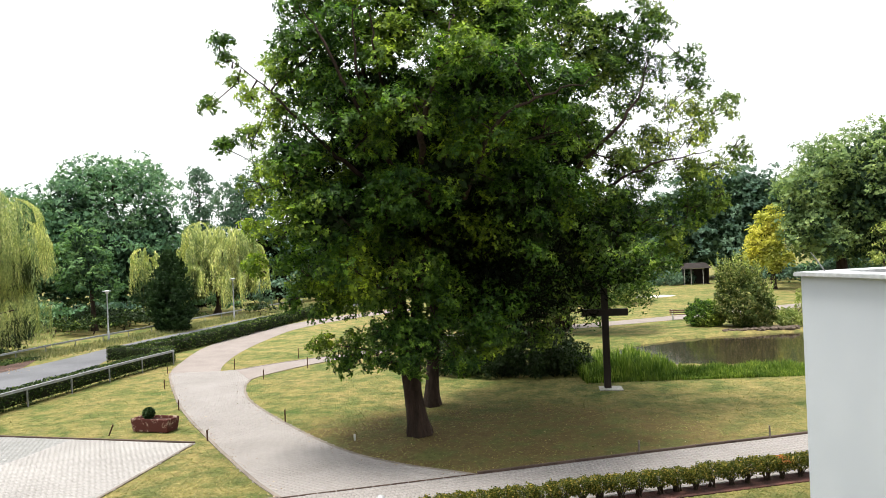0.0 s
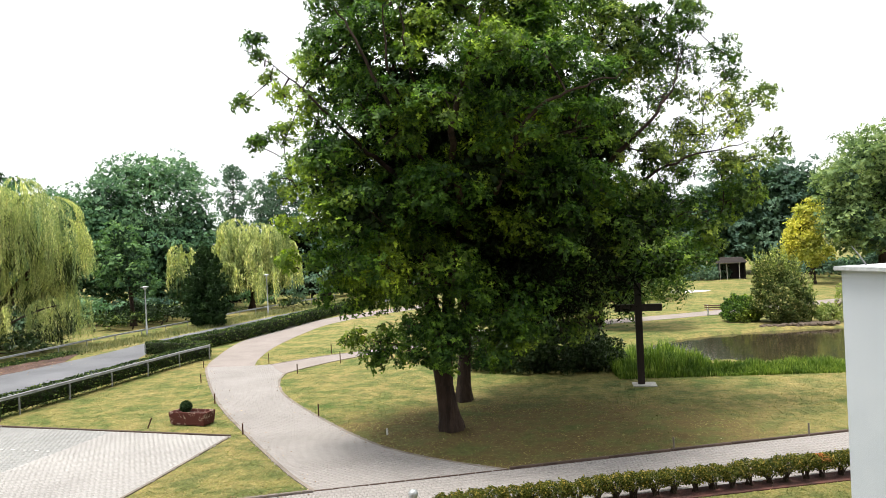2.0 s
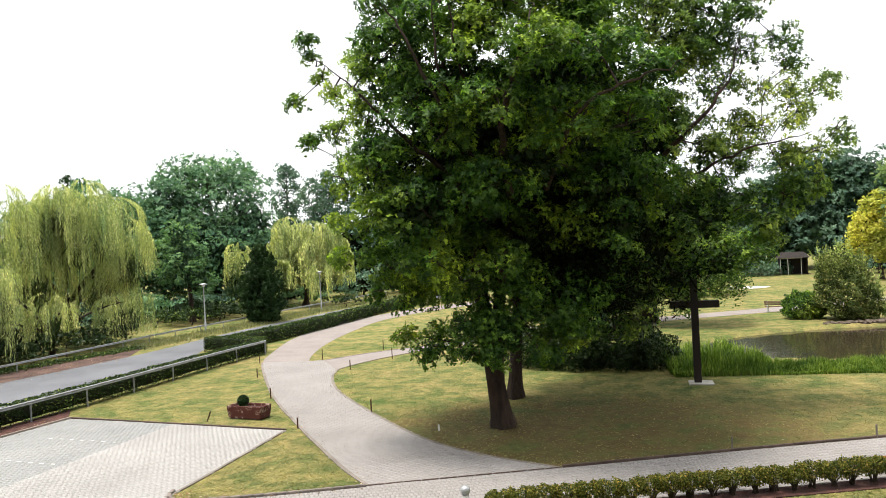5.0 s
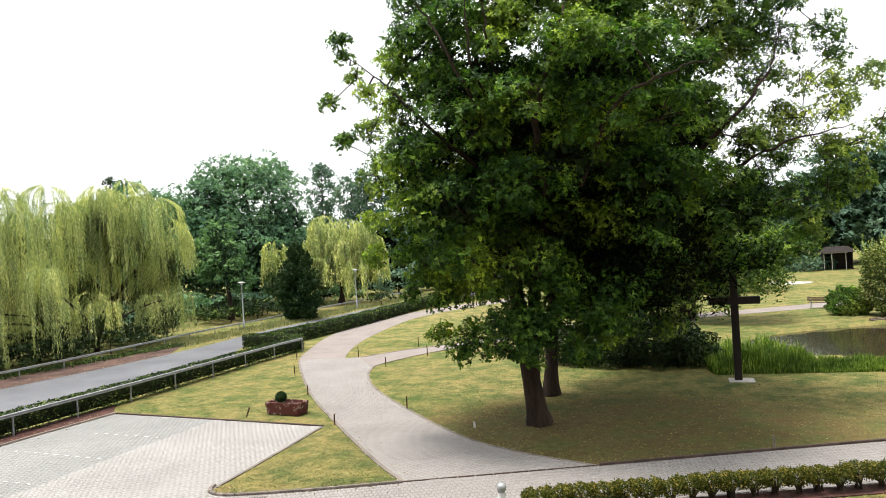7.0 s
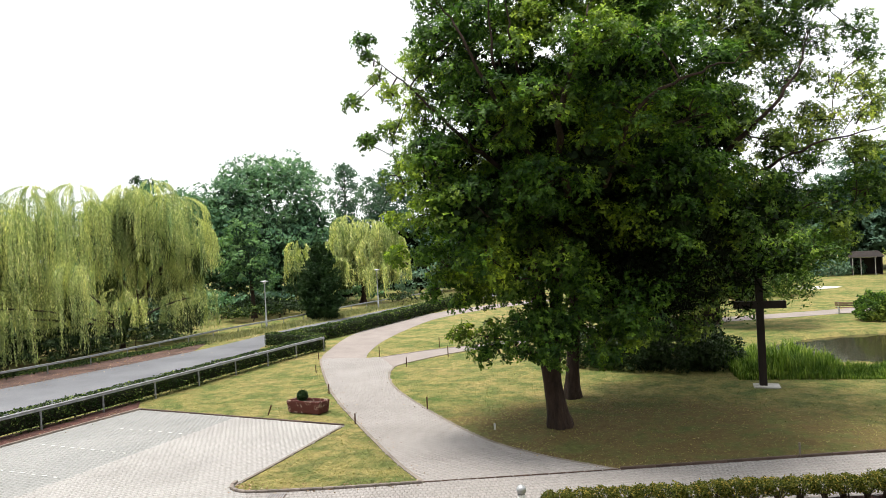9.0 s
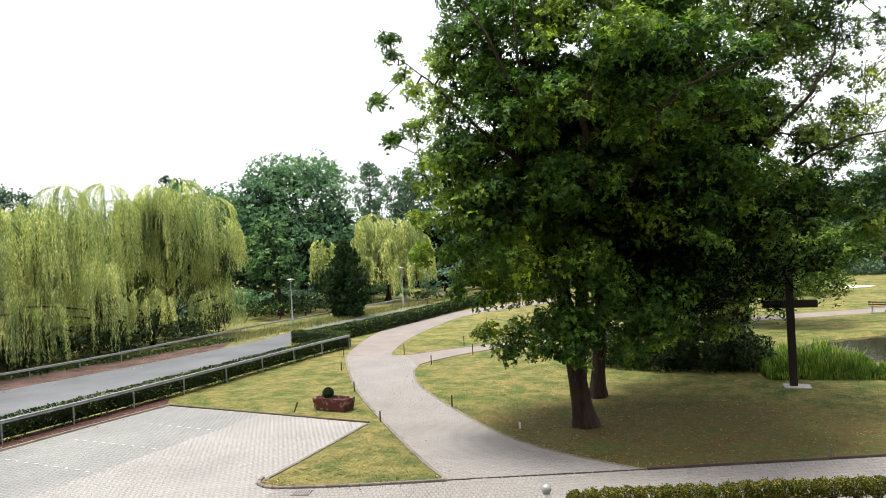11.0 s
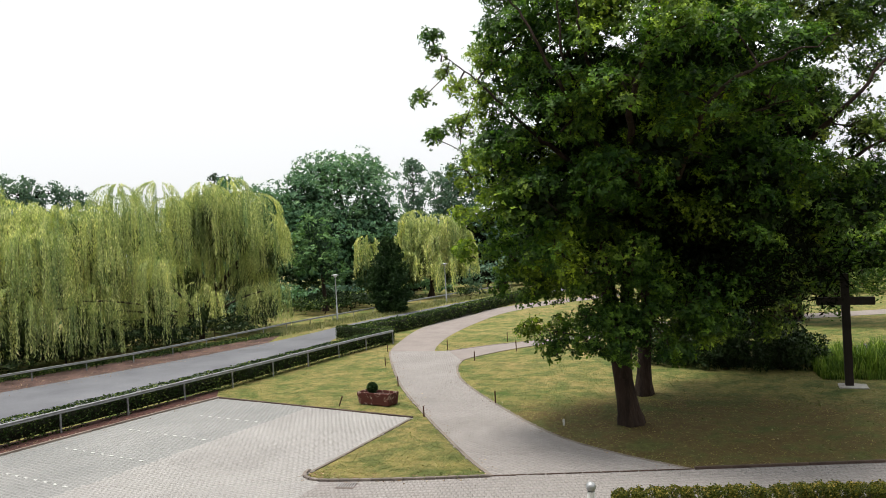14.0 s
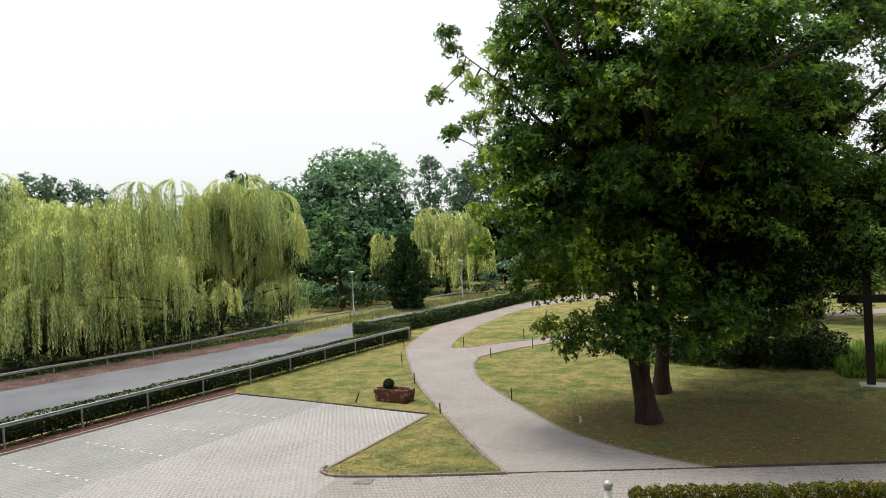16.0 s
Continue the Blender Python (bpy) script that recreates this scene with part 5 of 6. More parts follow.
bush("rhododendron_bush", "big dark glossy rhododendron at the lawn's edge", (4.2, 35.2), [(0, 0, 0.9, 2.1, 1.5), (-2.0, 0.2, 0.8, 1.8, 1.4), (1.5, -0.3, 0.6, 1.5, 1.0), (-3.8, 0.8, 0.7, 1.5, 1.1)], RHODO_LEAF, (0.2, 0.08), 26000, 71)
tall = bush("pond_bush", "tall bushy shrub with pale upright shoots on the pond's far bank", (21.3, 49.6), [(0, 0, 1.7, 1.75, 1.8), (-0.8, 0, 3.3, 1.0, 1.5), (0.5, 0.1, 3.0, 1.0, 1.3), (1.1, -0.3, 1.2, 1.1, 1.2)], TAN_LEAF, (0.22, 0.085), 17000, 72)
rng = np.random.default_rng(727)
shoots = []
for _ in range(70):
    u, v = rng.normal(0, 0.85), rng.normal(0, 0.6)
    z = 3.9 - 0.42 * u * u + rng.normal(0, 0.3) - 0.2 * u
    k = np.linspace(0, 1, 34)[:, None]
    top = np.array([u * 1.3 - 0.3, v, max(1.2, z) + rng.uniform(0.5, 1.2)])
    shoots.append(top + (np.array([u * 1.0, v * 0.7, max(0.6, z - 0.8)]) - top) * k + rng.normal(0, 0.1, (34, 3)) * (0.3 + k))
v, f = leaves(rng, np.concatenate(shoots), 0.2, 0.075, 0.5)
part("foliage", mesh_of("foliage", v, f, PALE_LEAF), None, tall, "pale yellow-green upright shoots")
bush("pond_bush", "low rounded green bush beside the bench", (18.9, 51.0), [(0, 0, 0.8, 1.15, 1.1), (0.8, -0.1, 0.6, 0.8, 0.7)], OAK_LEAF_PALE, (0.24, 0.09), 5000, 73)
bush("pond_bush", "straggly low shrub on the pond bank", (23.9, 48.6), [(0, 0, 0.6, 0.8, 0.7), (0.9, 0, 1.2, 0.3, 1.4), (1.5, 0.1, 1.0, 0.25, 1.2)], PALE_LEAF, (0.2, 0.07), 2500, 74)
bush("shrub", "dark low bushes beside the hut", (31.5, 99.0), [(0, 0, 0.9, 2.4, 1.3), (3.0, 1.2, 0.9, 1.6, 1.2)], BLUE_LEAF, (0.34, 0.2), 3500, 75)
bush("shrub", "pale green shrub beyond the evergreen", (17.0, 72.0), [(0, 0, 1.6, 2.6, 1.8), (-3, 1, 1.3, 2.2, 1.6), (2.8, 0.6, 1.2, 1.8, 1.3)], PALE_LEAF, (0.3, 0.18), 5000, 76)


def reeds():
    rng = np.random.default_rng(81)
    n = 26000
    x = rng.uniform(6.3, 30, n)
    front = 31.7 - 0.035 * (x - 7)
    depth = np.where(x < 10.3, 6.0, np.where(x < 11, 3.4, 2.0))
    y = front + rng.random(n) ** 1.2 * depth
    h = rng.uniform(0.4, 0.8, n) * np.where(x < 10.8, 1.15, 0.9) * (1 + 0.25 * np.sin(x * 1.3) * np.sin(x * 0.37 + y))
    h *= 1 + 0.35 * np.sin(x * 4.1 + 1.3 * np.sin(y * 3)) * rng.random(n)
    h *= np.where(x > 15.5, 0.6, np.where(x > 10.6, 0.72, 1.0)) * np.clip(0.35 + (y - front) * 0.6, 0, 1)
    z = ground_z(x, y)
    a, lean = rng.uniform(0, 2 * np.pi, n), rng.uniform(0.05, 0.5, n)
    w = rng.uniform(0.012, 0.034, n)
    dx, dy = np.cos(a), np.sin(a)
    p = np.stack([x, y, z], 1)
    s = np.stack([-dy * w, dx * w, 0 * w], 1)
    mid = p + np.stack([dx * lean * h * 0.25, dy * lean * h * 0.25, h * 0.6], 1)
    tip = p + np.stack([dx * lean * h, dy * lean * h, h * (1 - 0.2 * lean)], 1)
    v = np.stack([p - s, p + s, mid + s, mid - s, tip], 1).reshape(-1, 3)
    k = np.arange(n)[:, None] * 5
    solo("reeds", mesh_of("reeds", v, [k + np.array([[0, 1, 2, 3]]), k + np.array([[3, 2, 4]])], REED_LEAF), None, "bright green reeds along the pond's edge", "reeds", "stuff")


reeds()


def cross():
    t = thing("wooden_cross", (6.98, 30.45, 0), "tall dark timber cross on the lawn", "cross", turn=-8)
    part("post", box((0.29, 0.24, 4.42), (0, 0, 0), 0.012), DARKWOOD, t)
    part("arm", box((1.98, 0.25, 0.3), (0, 0, 3.2), 0.012), DARKWOOD, t)
    part("plinth", box((1.0, 0.9, 0.05), (0.12, -0.05, -0.008), 0.02), STONE, t, "pale stone slab")


cross()


def planter():
    t = thing("stone_trough", (-11.2, 26.3, 0), "worn reddish stone trough on the lawn", "planter", turn=-16)
    m, n, l = nodes_of("flaking red trough")
    red = ramp_of(n, l, noise_of(n, l, 3.5, 6, 0.7), [(0.41, (0.3, 0.21, 0.17)), (0.46, (0.08, 0.016, 0.01))])
    l.new(mixed(n, l, red, ramp_of(n, l, noise_of(n, l, 30, 4), [(0.3, (0.6, 0.6, 0.6)), (0.7, (1.2, 1.2, 1.2))]), 0.7, "MULTIPLY"), n["Principled BSDF"].inputs["Base Color"])
    n["Principled BSDF"].inputs["Roughness"].default_value = 0.9
    L_, W_, H_ = 1.66, 0.72, 0.52
    bm = bmesh.new()
    rings = []
    for lx, wy, z in ((0.93, 0.88, 0.03), (1.0, 1.0, H_), (0.9, 0.78, H_), (0.86, 0.74, H_ - 0.12)):
        rings.append([bm.verts.new((sx * L_ / 2 * lx, sy * W_ / 2 * wy, z)) for sx, sy in ((-1, -1), (1, -1), (1, 1), (-1, 1))])
    for a, b in zip(rings, rings[1:]):
        for i in range(4):
            bm.faces.new((a[i], a[(i + 1) % 4], b[(i + 1) % 4], b[i]))
    bm.faces.new(rings[0][::-1])
    bmesh.ops.bevel(bm, geom=[e for e in bm.edges], offset=0.02, segments=2, affect="EDGES")
    trough = part("trough", bm, m, t)
    part("foot", box((0.25, 0.5, 0.05), (-0.5, 0, -0.01)), STONE, trough)
    part("foot", box((0.25, 0.5, 0.05), (0.5, 0, -0.01)), STONE, trough)
    part("soil", box((1.45, 0.56, 0.06), (0, 0, 0.36)), SOIL, t)
    rng = np.random.default_rng(90)
    v, f = leaves(rng, np.array([-0.27, 0.0, 0.66]) + unit(rng, 2600) * 0.23 * rng.uniform(0.6, 1.05, (2600, 1)), 0.05, 0.035)
    b_ = thing("box_ball", (-11.2, 26.3, 0), "clipped round box shrub planted in the trough", "shrub", turn=-16)
    part("foliage", mesh_of("foliage", v, f, CONIFER_LEAF), None, b_)
    part("stem", box((0.03, 0.03, 0.3), (-0.27, 0, 0.38)), TWIG, b_)


planter()


def stake(x, y, h, label, mat, lean=0.0):
    t = thing("stake", (x, y, 0), label, "stake", group="stakes along the lawn", turn=x * 40)
    t.rotation_euler = (0, radians(lean), 0) if lean else (0, 0, x)
    post = part("post", box((0.045, 0.045, h + 0.05), (0, 0, -0.05), 0.008), mat, t)
    part("cap", box((0.055, 0.055, 0.02), (0, 0, h - 0.004), 0.006), mat, post)


RUST = surface("rusty brown iron", (0.05, 0.022, 0.014), (0.12, 0.06, 0.035), 5, 40, 0.85)
GREYWOOD = surface("grey weathered wood", (0.12, 0.1, 0.085), (0.22, 0.19, 0.16), 5, 40, 0.9)
for x, y, h, w in ((5.63, 20.82, 0.42, 1), (10.03, 21.82, 0.42, 1), (-6.35, 26.67, 0.5, 0), (-11.61, 29.69, 0.45, 0), (-8.61, 24.49, 0.38, 0), (-14.35, 34.98, 0.42, 0), (-16.0, 39.5, 0.4, 0), (-12.3, 39.95, 0.62, 0), (-9.3, 43.25, 0.62, 0), (-8.0, 39.5, 0.62, 0), (-9.7, 36.4, 0.5, 0)):
    stake(x, y, h, "grey weathered wooden stake beside the lane" if w else "short rusty brown stake at the path's edge", GREYWOOD if w else RUST)
stake(-12.75, 25.85, 0.42, "leaning rusty stake beside the trough", RUST, 22)
marker = thing("marker", (-3.3, 23.75, 0), "small white marker peg in the grass", "marker")
part("peg", box((0.07, 0.04, 0.24), (0, 0, -0.02), 0.01), PAINT, marker)


def street_lamp(x, y, h):
    t = thing("street_lamp", (x, y, 0), "grey park lamp with a flat round head", "lamp", group="park lamps")
    v, f = lathe([(0.09, -0.1), (0.09, 0.9), (0.06, 0.95), (0.045, h - 0.25), (0.05, h - 0.2)], 10)
    part("pole", mesh_of("pole", v, f, STEEL, True), None, t)
    v, f = lathe([(0.16, h - 0.07), (0.36, h - 0.04), (0.36, h - 0.01), (0.1, h + 0.06), (0.001, h + 0.07)], 16)
    head = part("head", mesh_of("head", v, f, STEEL, True), None, t)
    v, f = lathe([(0.02, h - 0.24), (0.12, h - 0.2), (0.15, h - 0.06), (0.15, h - 0.05)], 14)
    part("lens", mesh_of("lens", v, f, PAINT, True), None, head, "milky plastic lens")


street_lamp(-27.7, 56.8, 4.2)
street_lamp(-22.2, 72.7, 4.3)


def bollard(x, y):
    t = thing("bollard_light", (x, y, 0), "white bollard lamp with a metal ball top", "bollard")
    v, f = lathe([(0.085, 0.0), (0.085, 0.86), (0.08, 0.88)], 16)
    shaft = part("shaft", mesh_of("shaft", v, f, PAINT, True), None, t, "white painted shaft")
    v, f = lathe([(0.06, 0.86), (0.06, 0.9)], 16)
    part("neck", mesh_of("neck", v, f, STEEL, True), None, shaft)
    a = np.linspace(-1.2, np.pi / 2, 10)
    v, f = lathe([(max(0.001, 0.11 * math.cos(q)), 0.98 + 0.11 * math.sin(q)) for q in a], 18)
    part("ball", mesh_of("ball", v, f, STEEL, True), None, shaft, "dull metal ball")


bollard(-1.6, 15.2)


def bench(x, y, turn):
    t = thing("park_bench", (x, y, 0), "park bench with reddish slats and pale frame", "bench", turn=turn)
    wood = surface("bench slats", (0.12, 0.06, 0.045), (0.25, 0.15, 0.12), 4, 40, 0.7)
    for i in range(3):
        part("seat_slat", box((1.7, 0.1, 0.035), (0, -0.14 + i * 0.14, 0.43), 0.006), wood, t)
    for i in range(2):
        part("back_slat", box((1.7, 0.03, 0.11), (0, 0.24 + i * 0.03, 0.58 + i * 0.16), 0.006), wood, t)
    for s in (-0.65, 0.65):
        part("leg", box((0.06, 0.45, 0.06), (s, 0, 0.37)), PAINT, t)
        part("leg", box((0.06, 0.06, 0.42), (s, -0.17, 0.0)), PAINT, t)
        part("leg", box((0.06, 0.06, 0.85), (s, 0.2, 0.0)), PAINT, t)


bench(18.75, 55.3, 150)


# ---- unidentified red patches on the far lawn, built as flower clumps ----
for i, (x, y, w) in enumerate(((18.4, 77.6, 1.5), (20.6, 78.2, 0.9), (15.9, 76.8, 1.0))):
    rng = np.random.default_rng(640 + i)
    bed = thing("red_patch", (x, y, 0), "unidentified red patch on the far lawn, built as a flower clump", "flowers", group="red flower clumps")
    p_ = unit(rng, 500) * np.array([w, 0.8, 0.45])
    v, f = leaves(rng, np.abs(p_) * [1, 1, 1] * np.sign(p_ * [1, 1, 0] + [0, 0, 1]) + [0, 0, 0.05], 0.22, 0.16, 0.5)
    part("blossom", mesh_of("blossom", v, f, RED_PETAL), None, bed)
    v, f = leaves(rng, np.column_stack([rng.normal(0, w * 0.5, 300), rng.normal(0, 0.4, 300), rng.uniform(0.03, 0.35, 300)]), 0.25, 0.12, 0.5)
    part("foliage", mesh_of("foliage", v, f, FAR_LEAF), None, bed)


def hut():
    t = thing("garden_hut", (35.8, 98.8, 0), "dark timber shelter with open front and pale posts", "hut", turn=-14)
    dark, pale = DARKWOOD, STONE
    part("wall", box((3.4, 0.1, 2.3), (0, 1.2, 0)), dark, t)
    part("wall", box((0.1, 2.4, 2.3), (-1.65, 0, 0)), dark, t)
    part("wall", box((0.1, 2.4, 2.3), (1.65, 0, 0)), dark, t)
    for x in (-1.6, -0.7, 0.9):
        part("post", box((0.09, 0.09, 2.2), (x, -1.25, 0)), pale, t)
    part("lintel", box((2.8, 0.1, 0.1), (-0.3, -1.25, 2.2)), pale, t)
    part("roof", box((3.9, 3.2, 0.7), (0, 0, 2.3), taper=0.7), dark, t)


hut()


# ---- the low hedge at the lane ----
def low_shrub(x, y, h, w, seed, orange=False):
    rng = np.random.default_rng(seed)
    t = thing("hedge_shrub", (x, y, 0), "low hedge shrub with orange young leaves" if orange else "low clipped hedge shrub with bare lower stems", "shrub", group="low hedge along the lane", turn=12)
    st = Soup()
    for _ in range(16):
        a = rng.normal(0, 0.05, 2)
        e = np.array([rng.uniform(-w, w) * 0.5, rng.uniform(-0.2, 0.2), h * rng.uniform(0.6, 0.9)])
        v, f = tube(bezier((*a, -0.05), (e[0] * 0.2, e[1] * 0.3, h * 0.4), e, 5), [0.022, 0.018, 0.014, 0.009, 0.005], 4)
        st.add(v, f)
    tagged(part("stem", st.mesh("stem", TWIG), None, t), kind="stuff")
    n = 2600
    p = rng.uniform(-1, 1, (n, 3))
    p = p / np.maximum(1e-6, (np.abs(p) ** 4).sum(1, keepdims=True) ** 0.25) * rng.uniform(0.45, 1.02, (n, 1)) ** 0.5
    z = h * 0.7 + p[:, 2] * h * 0.28 + rng.normal(0, 0.025, n) + 0.03 * np.sin(p[:, 0] * 7 + seed)
    thin = rng.random(n) < np.clip((z / h - 0.3) * 2.0, 0.05, 1)
    at = np.stack([p[:, 0] * w * 0.66, p[:, 1] * 0.27, z], 1)[thin]
    v, f = leaves(rng, at, 0.055, 0.035, 0.5)
    part("foliage", mesh_of("foliage", v, f, BERBERIS_LEAF), None, t)
    if orange:
        q = np.array([0.0, 0.0, h * 0.86]) + unit(rng, 320) * np.array([w * 0.45, 0.24, h * 0.16])
        v, f = leaves(rng, q, 0.055, 0.035, 0.5)
        part("young_leaves", mesh_of("young_leaves", v, f, ORANGE_LEAF), None, t, "orange young leaves")


a, b = np.array((-0.85, 16.15)), np.array((11.2, 18.75))
rng = np.random.default_rng(99)
for i in range(25):
    p = a + (b - a) * (i / 24)
    low_shrub(p[0] + rng.normal(0, 0.03), p[1] + rng.normal(0, 0.03), 0.6 + rng.normal(0, 0.025), 0.58 + rng.normal(0, 0.04), 200 + i, i == 19)
solo("flower_bed", slab([(-1.05, 15.75), (11.4, 18.4), (11.3, 19.0), (-1.05, 16.33)], 0.03, 0.08), SOIL, "dark bark mulch under the low hedge", "bed", "structure")
solo("flower_bed", slab([(-26.5, 5.3), (-24.5, 6.3), (-22.1, 16.5), (-21.45, 19.1), (-20.25, 23.6), (-19.3, 26.75), (-20.3, 28.4), (-20.6, 28.6), (-22.75, 20.0), (-24.3, 13.9)], 0.03, 0.08), SOIL, "reddish bark mulch below the hedge", "bed", "structure")


# ---- bay markings, drain ----
for i in range(5):
    p0 = np.array((-20.5, 16.65)) + np.array((0.567, 2.43)) * (i - 1)
    q0 = p0 + np.array((3.92, -0.9))
    for k in range(9):
        c = p0 + (q0 - p0) * (k / 8)
        if i == 4 and k < 2:
            continue
        solo("bay_mark", box((0.17, 0.075, 0.004), (0, 0, 0.0)), WORN_PAINT, "white painted dash of a bay line", "marking", "structure").matrix_basis = pose(c[0], c[1], 0.037, 0, 0, -13)
drain = thing("drain_grate", (-8.3, 17.0, 0.02), "dark iron drain grate in the lane", "drain", turn=8)
part("frame", box((0.5, 0.4, 0.02), (0, 0, 0)), KERB, drain)
for i in range(7):
    part("bar", box((0.03, 0.34, 0.012), (-0.21 + i * 0.07, 0, 0.02)), STEEL, drain)


# ---- paving blocks ----
def pavers(poly, angle, lx, ly, name, mat_joined, pieces, label, shift=0.5):
    """Blocks in a bond: the near stretch as single pieces, the rest joined."""
    rng = np.random.default_rng(int(abs(angle) * 10) + len(poly))
    p = np.asarray(poly, float)
    c, s = math.cos(radians(angle)), math.sin(radians(angle))
    loc = np.stack([p[:, 0] * c + p[:, 1] * s, -p[:, 0] * s + p[:, 1] * c], 1)
    lo, hi = loc.min(0), loc.max(0)
    rows, cols = int((hi[1] - lo[1]) / ly) + 2, int((hi[0] - lo[0]) / lx) + 2
    i, j = np.meshgrid(np.arange(cols), np.arange(rows), indexing="ij")
    u, v = (lo[0] + (i + shift * (j % 2)) * lx).ravel(), (lo[1] + j * ly).ravel()
    x, y = u * c - v * s, u * s + v * c
    ok = inside(x, y, p)
    x, y = x[ok], y[ok]
    near = inside(x, y, pieces) if pieces is not None else np.zeros(len(x), bool)
    near &= np.cumsum(near) <= 300
    a, b, g, top = lx / 2 - 0.0018, ly / 2 - 0.0018, 0.0022, 0.03
    unitv = np.array([(sx * a, sy * b, -0.02) for sx, sy in ((-1, -1), (1, -1), (1, 1), (-1, 1))] + [(sx * (a - g), sy * (b - g), 0.0) for sx, sy in ((-1, -1), (1, -1), (1, 1), (-1, 1))])
    side = [(k, (k + 1) % 4, 4 + (k + 1) % 4, 4 + k) for k in range(4)]
    unitf = np.array(side + [(4, 5, 6, 7)])
    rot = np.array([[c, -s, 0], [s, c, 0], [0, 0, 1]])
    xr, yr = x[~near], y[~near]
    z = top + rng.normal(0, 0.0005, len(xr))
    vv = (unitv @ rot.T)[None] + np.stack([xr, yr, z], 1)[:, None]
    ff = unitf[None] + (np.arange(len(xr)) * 8)[:, None, None]
    parent = thing("pavement", (0, 0, 0), label, "pavement", kind="structure")
    tagged(part(name + "s", mesh_of(name, vv.reshape(-1, 3), ff.reshape(-1, 4), mat_joined), None, parent), kind="stuff")
    me = mesh_of(name, unitv, unitf, PAVER if mat_joined is PAVER_JOINED else LOT_PAVER)
    for q, w in zip(x[near], y[near]):
        o = new(name, me)
        o.parent = parent
        o.matrix_basis = pose(q, w, top + float(rng.normal(0, 0.0005)), 0, 0, angle)


pavers(PATH, 14.2, 0.2, 0.12, "paving_block", PAVER_JOINED, [(-5.5, 18.0), (0.9, 19.4), (-1.6, 21.0), (-5.6, 19.9)], "curving path of grey concrete blocks", 0.5)
pavers(LANE, 14.0, 0.12, 0.2, "paving_block", PAVER_JOINED, [(-3.0, 15.5), (-0.9, 16.0), (-0.9, 19.0), (-3.0, 18.6)], "lane paved with grey concrete blocks")
pavers(LOT, -13.0, 0.2, 0.12, "paving_block", LOT_JOINED, [(-11.5, 17.8), (-9.9, 17.8), (-9.6, 22.0), (-11.5, 22.0)], "parking place paved with light grey blocks")
pavers(BAYS, -13.0, 0.2, 0.16, "paving_block", BAY_JOINED, None, "parking bays paved with darker grey blocks")


# ---- grass blades ----
def grass():
    rng = np.random.default_rng(7)
    n = 190000
    y = 16.5 + 30 * rng.random(n) ** 1.4
    x = rng.uniform(-0.72, 0.66, n) * y
    out = np.ones(n, bool)
    for poly in (PATH, LANE, LOT, BAYS, np.concatenate([FAR_L, FAR_R[::-1]]), np.concatenate([SIDE_FAR, SIDE_NEAR[::-1]]), np.concatenate([ROAD_N, VERGE_F[::-1]])):
        out &= ~inside(x, y, poly)
    out &= (ground_z(x, y) > -0.02) & (x > -24 + (y - 17) * 0.22)
    # few blades on the worn ground under the oaks, where shade is painted in
    out &= (rng.random(n) < 0.2) | (((x - 3.4) * 0.1) ** 2 + ((y - 22.6) * 0.155) ** 2 > 0.5 * rng.random(n) + 0.15)
    x, y = x[out], y[out]
    n = len(x)
    h = rng.uniform(0.012, 0.035, n) * (1 + 0.8 * (rng.random(n) < 0.05))
    a = rng.uniform(0, 2 * np.pi, n)
    w = rng.uniform(0.01, 0.024, n)
    p = np.stack([x, y, np.zeros(n)], 1)
    s = np.stack([np.cos(a) * w, np.sin(a) * w, 0 * w], 1)
    tip = p + np.stack([rng.normal(0, 0.06, n), rng.normal(0, 0.06, n), h], 1)
    v = np.stack([p - s, p + s, tip], 1).reshape(-1, 3)
    solo("grass", mesh_of("grass", v, np.arange(3 * n).reshape(n, 3), GRASS_BLADE), None, "short dry grass blades of the lawn", "grass", "stuff")


grass()


def tall_grass():
    rng = np.random.default_rng(17)
    line = smooth_line([(-30.2, 48.0), (-28.6, 53.0), (-25.8, 64.5), (-23.6, 73.0), (-18.0, 90.0)], 0.5)
    n = 15000
    k = rng.integers(0, len(line) - 1, n)
    p = line[k] + (line[k + 1] - line[k]) * rng.random((n, 1)) + rng.normal(0, 0.75, (n, 2)) + np.array([0.9, 0.1])
    h, a = rng.uniform(0.1, 0.42, n), rng.uniform(0, 2 * np.pi, n)
    w = rng.uniform(0.025, 0.05, n)
    b = np.column_stack([p, np.zeros(n)])
    s = np.stack([np.cos(a) * w, np.sin(a) * w, 0 * w], 1)
    tip = b + np.stack([rng.normal(0, 0.12, n), rng.normal(0, 0.12, n), h], 1)
    v = np.stack([b - s, b + s, tip], 1).reshape(-1, 3)
    solo("tall_grass", mesh_of("tall_grass", v, np.arange(3 * n).reshape(n, 3), TALL_GRASS), None, "tall pale unmown grass along the rail", "grass", "stuff")


tall_grass()


def ivy():
    rng = np.random.default_rng(29)
    n = 16000
    k = rng.integers(0, len(VERGE_F) - 1, n)
    p = VERGE_F[k] + (VERGE_F[k + 1] - VERGE_F[k]) * rng.random((n, 1)) + rng.normal(0, 0.42, (n, 2)) + np.array([-0.35, 0.1])
    z = 0.04 + 0.24 * rng.random(n) * (0.5 + 0.5 * np.sin(p[:, 1] * 1.3) ** 2)
    v, f = leaves(rng, np.column_stack([p, z]), 0.12, 0.09, 1.2)
    solo("ivy", mesh_of("ivy", v, f, HEDGE_LEAF), None, "dark green ivy on the ground below the rail", "ivy", "stuff")


ivy()


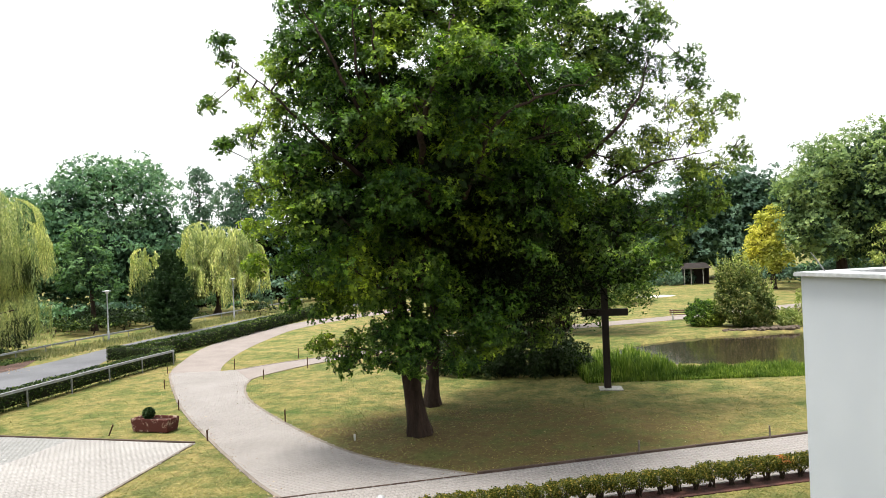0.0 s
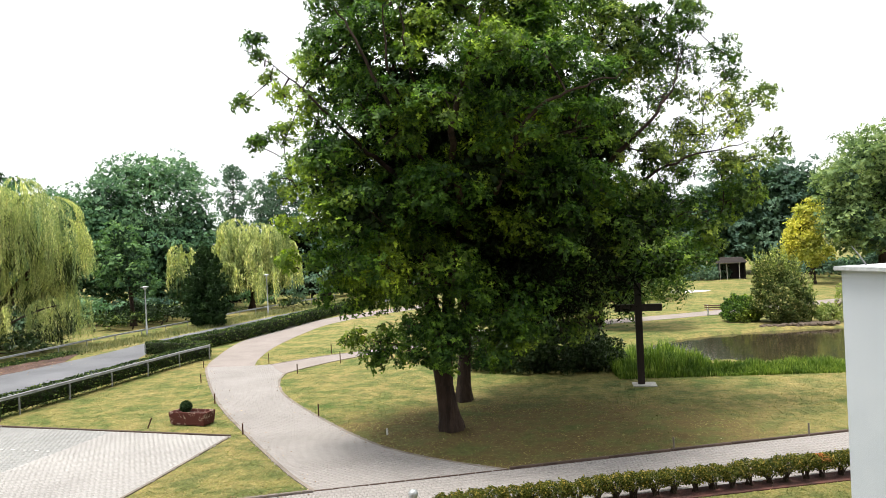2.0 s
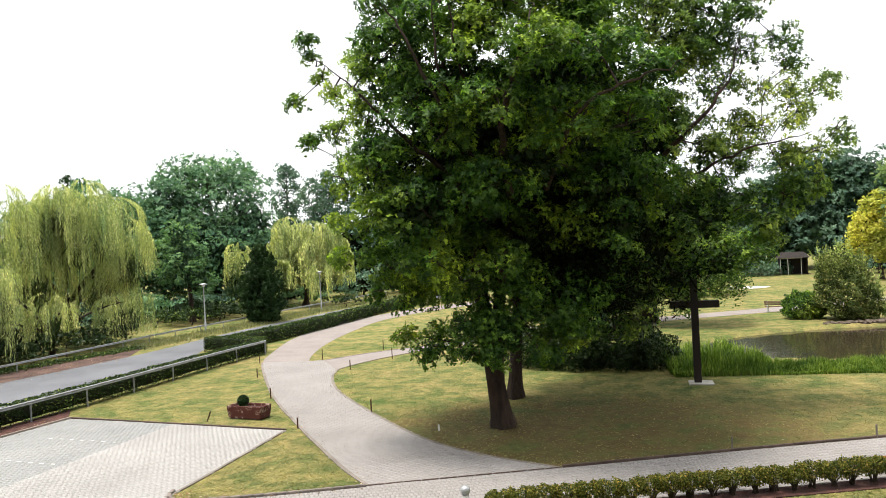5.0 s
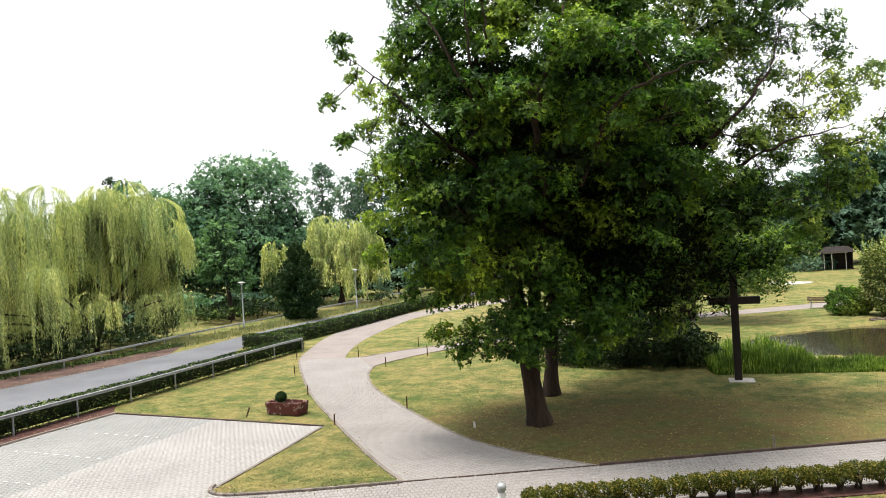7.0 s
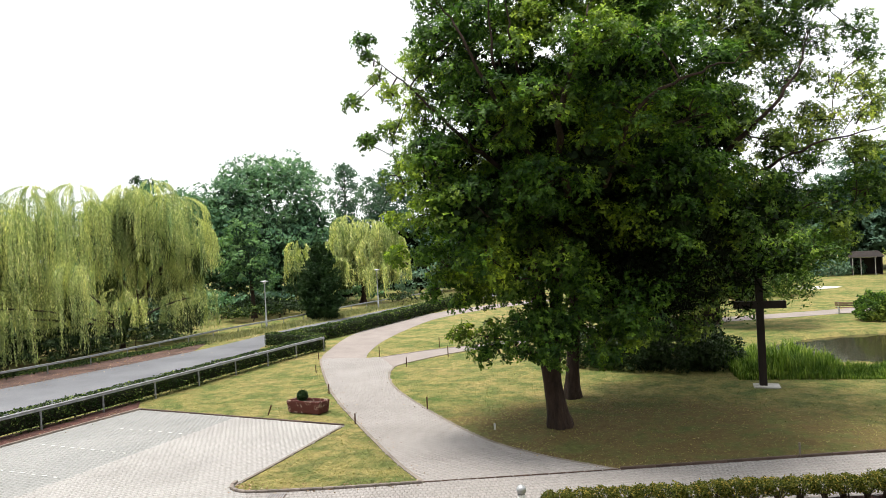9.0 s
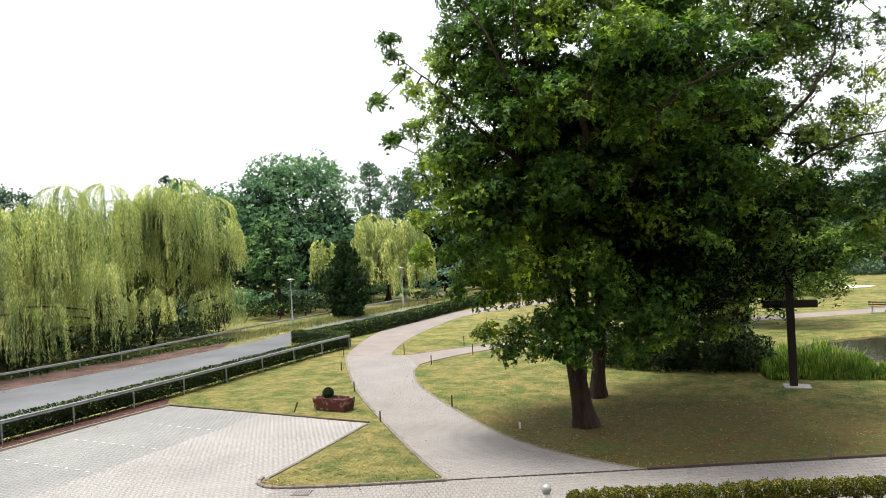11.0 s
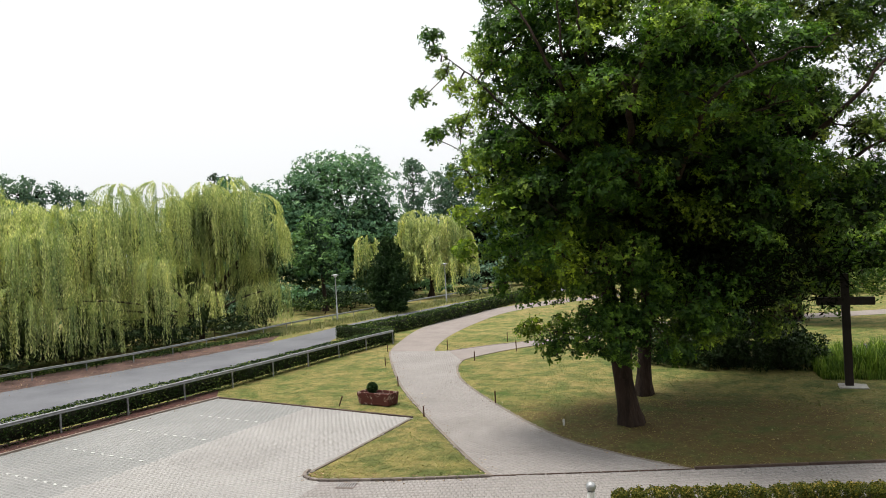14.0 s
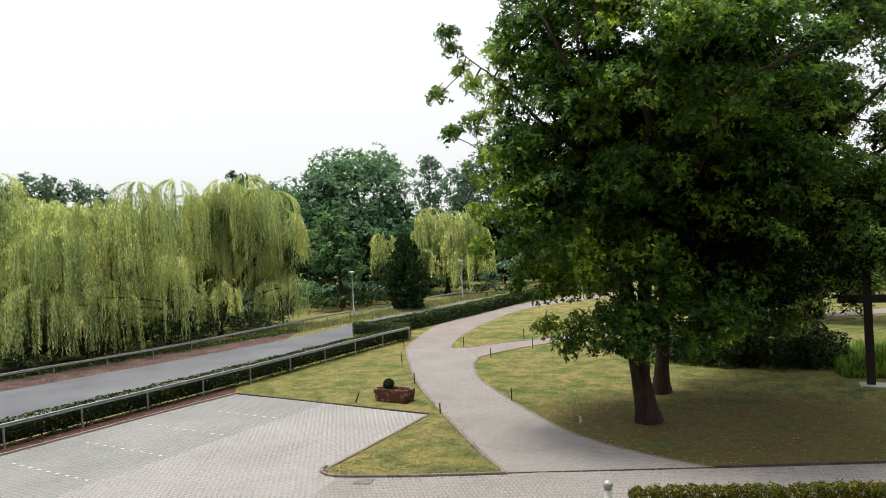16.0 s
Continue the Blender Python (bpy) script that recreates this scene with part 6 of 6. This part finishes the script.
def bank_stone(x, y, s, seed):
    rng = np.random.default_rng(seed)
    bm = bmesh.new()
    bmesh.ops.create_icosphere(bm, subdivisions=2, radius=1)
    for v in bm.verts:
        k = 1 + 0.5 * noise.noise(v.co * 1.9 + Vector((seed, 0, 0)))
        v.co = Vector((v.co.x * s * 1.5, v.co.y * s, v.co.z * s * 0.75)) * k
    t = thing("bank_stone", (x, y, float(ground_z(np.array(x), np.array(y))) + s * 0.25), "brownish weathered stone on the pond bank", "stone", group="stones on the pond bank", turn=float(rng.uniform(0, 180)))
    part("stone", bm, BANK, t)


BANK = surface("muddy stone", (0.045, 0.034, 0.024), (0.17, 0.13, 0.1), 3, 20, 0.9, 0.8, 0.02)
for i in range(34):
    bank_stone(19.0 + i * 0.15 + 0.2 * math.sin(i * 2.3), 47.45 + 0.3 * (i % 2) + 0.14 * math.sin(i * 1.7), 0.12 + 0.08 * abs(math.sin(i * 3.1)), 500 + i)


# ---- fallen leaves ----
def scraps():
    rng = np.random.default_rng(23)
    at = []
    for line, side, wide, n in ((ROAD_F[: len(VERGE_F)], -0.4, 0.9, 2600), (VERGE_F, 0.5, 0.8, 900), (PATH_L, 0.1, 0.3, 170), (PATH_R, -0.1, 0.3, 110), (np.array([(-22.4, 16.5), (-21.7, 19.1), (-20.5, 23.6), (-19.5, 26.8)]), 0.0, 0.3, 380), (np.array([(-9.7, 18.0), (-9.0, 17.5), (-6.8, 17.9), (-4.7, 18.5)]), 0.1, 0.2, 220)):
        k, u = rng.integers(0, len(line) - 1, n), rng.random((n, 1))
        p = line[k] + (line[k + 1] - line[k]) * u
        q = line[k + 1] - line[k]
        q = np.stack([q[:, 1], -q[:, 0]], 1) / (np.linalg.norm(q, axis=1, keepdims=True) + 1e-9)
        p = p + q * (side + rng.normal(0, wide, (n, 1)))
        at.append(np.column_stack([p, np.full(n, 0.042)]))
    # a thin scatter under the oaks
    n = 160
    p = np.array([0.5, 24.0]) + rng.normal(0, 1, (n, 2)) * np.array([5.0, 2.6])
    p = p[~inside(p[:, 0], p[:, 1], LANE)]
    at.append(np.column_stack([p, np.full(len(p), 0.02)]))
    at = np.concatenate(at)
    v, f = leaves(rng, at, 0.062, 0.042, 2.5)
    v[:, 2] = np.clip(v[:, 2], 0.008, 0.06)
    solo("fallen_leaves", mesh_of("fallen_leaves", v, f, SCRAP), None, "brown and pale fallen leaves along the edges", "leaves", "stuff")


scraps()
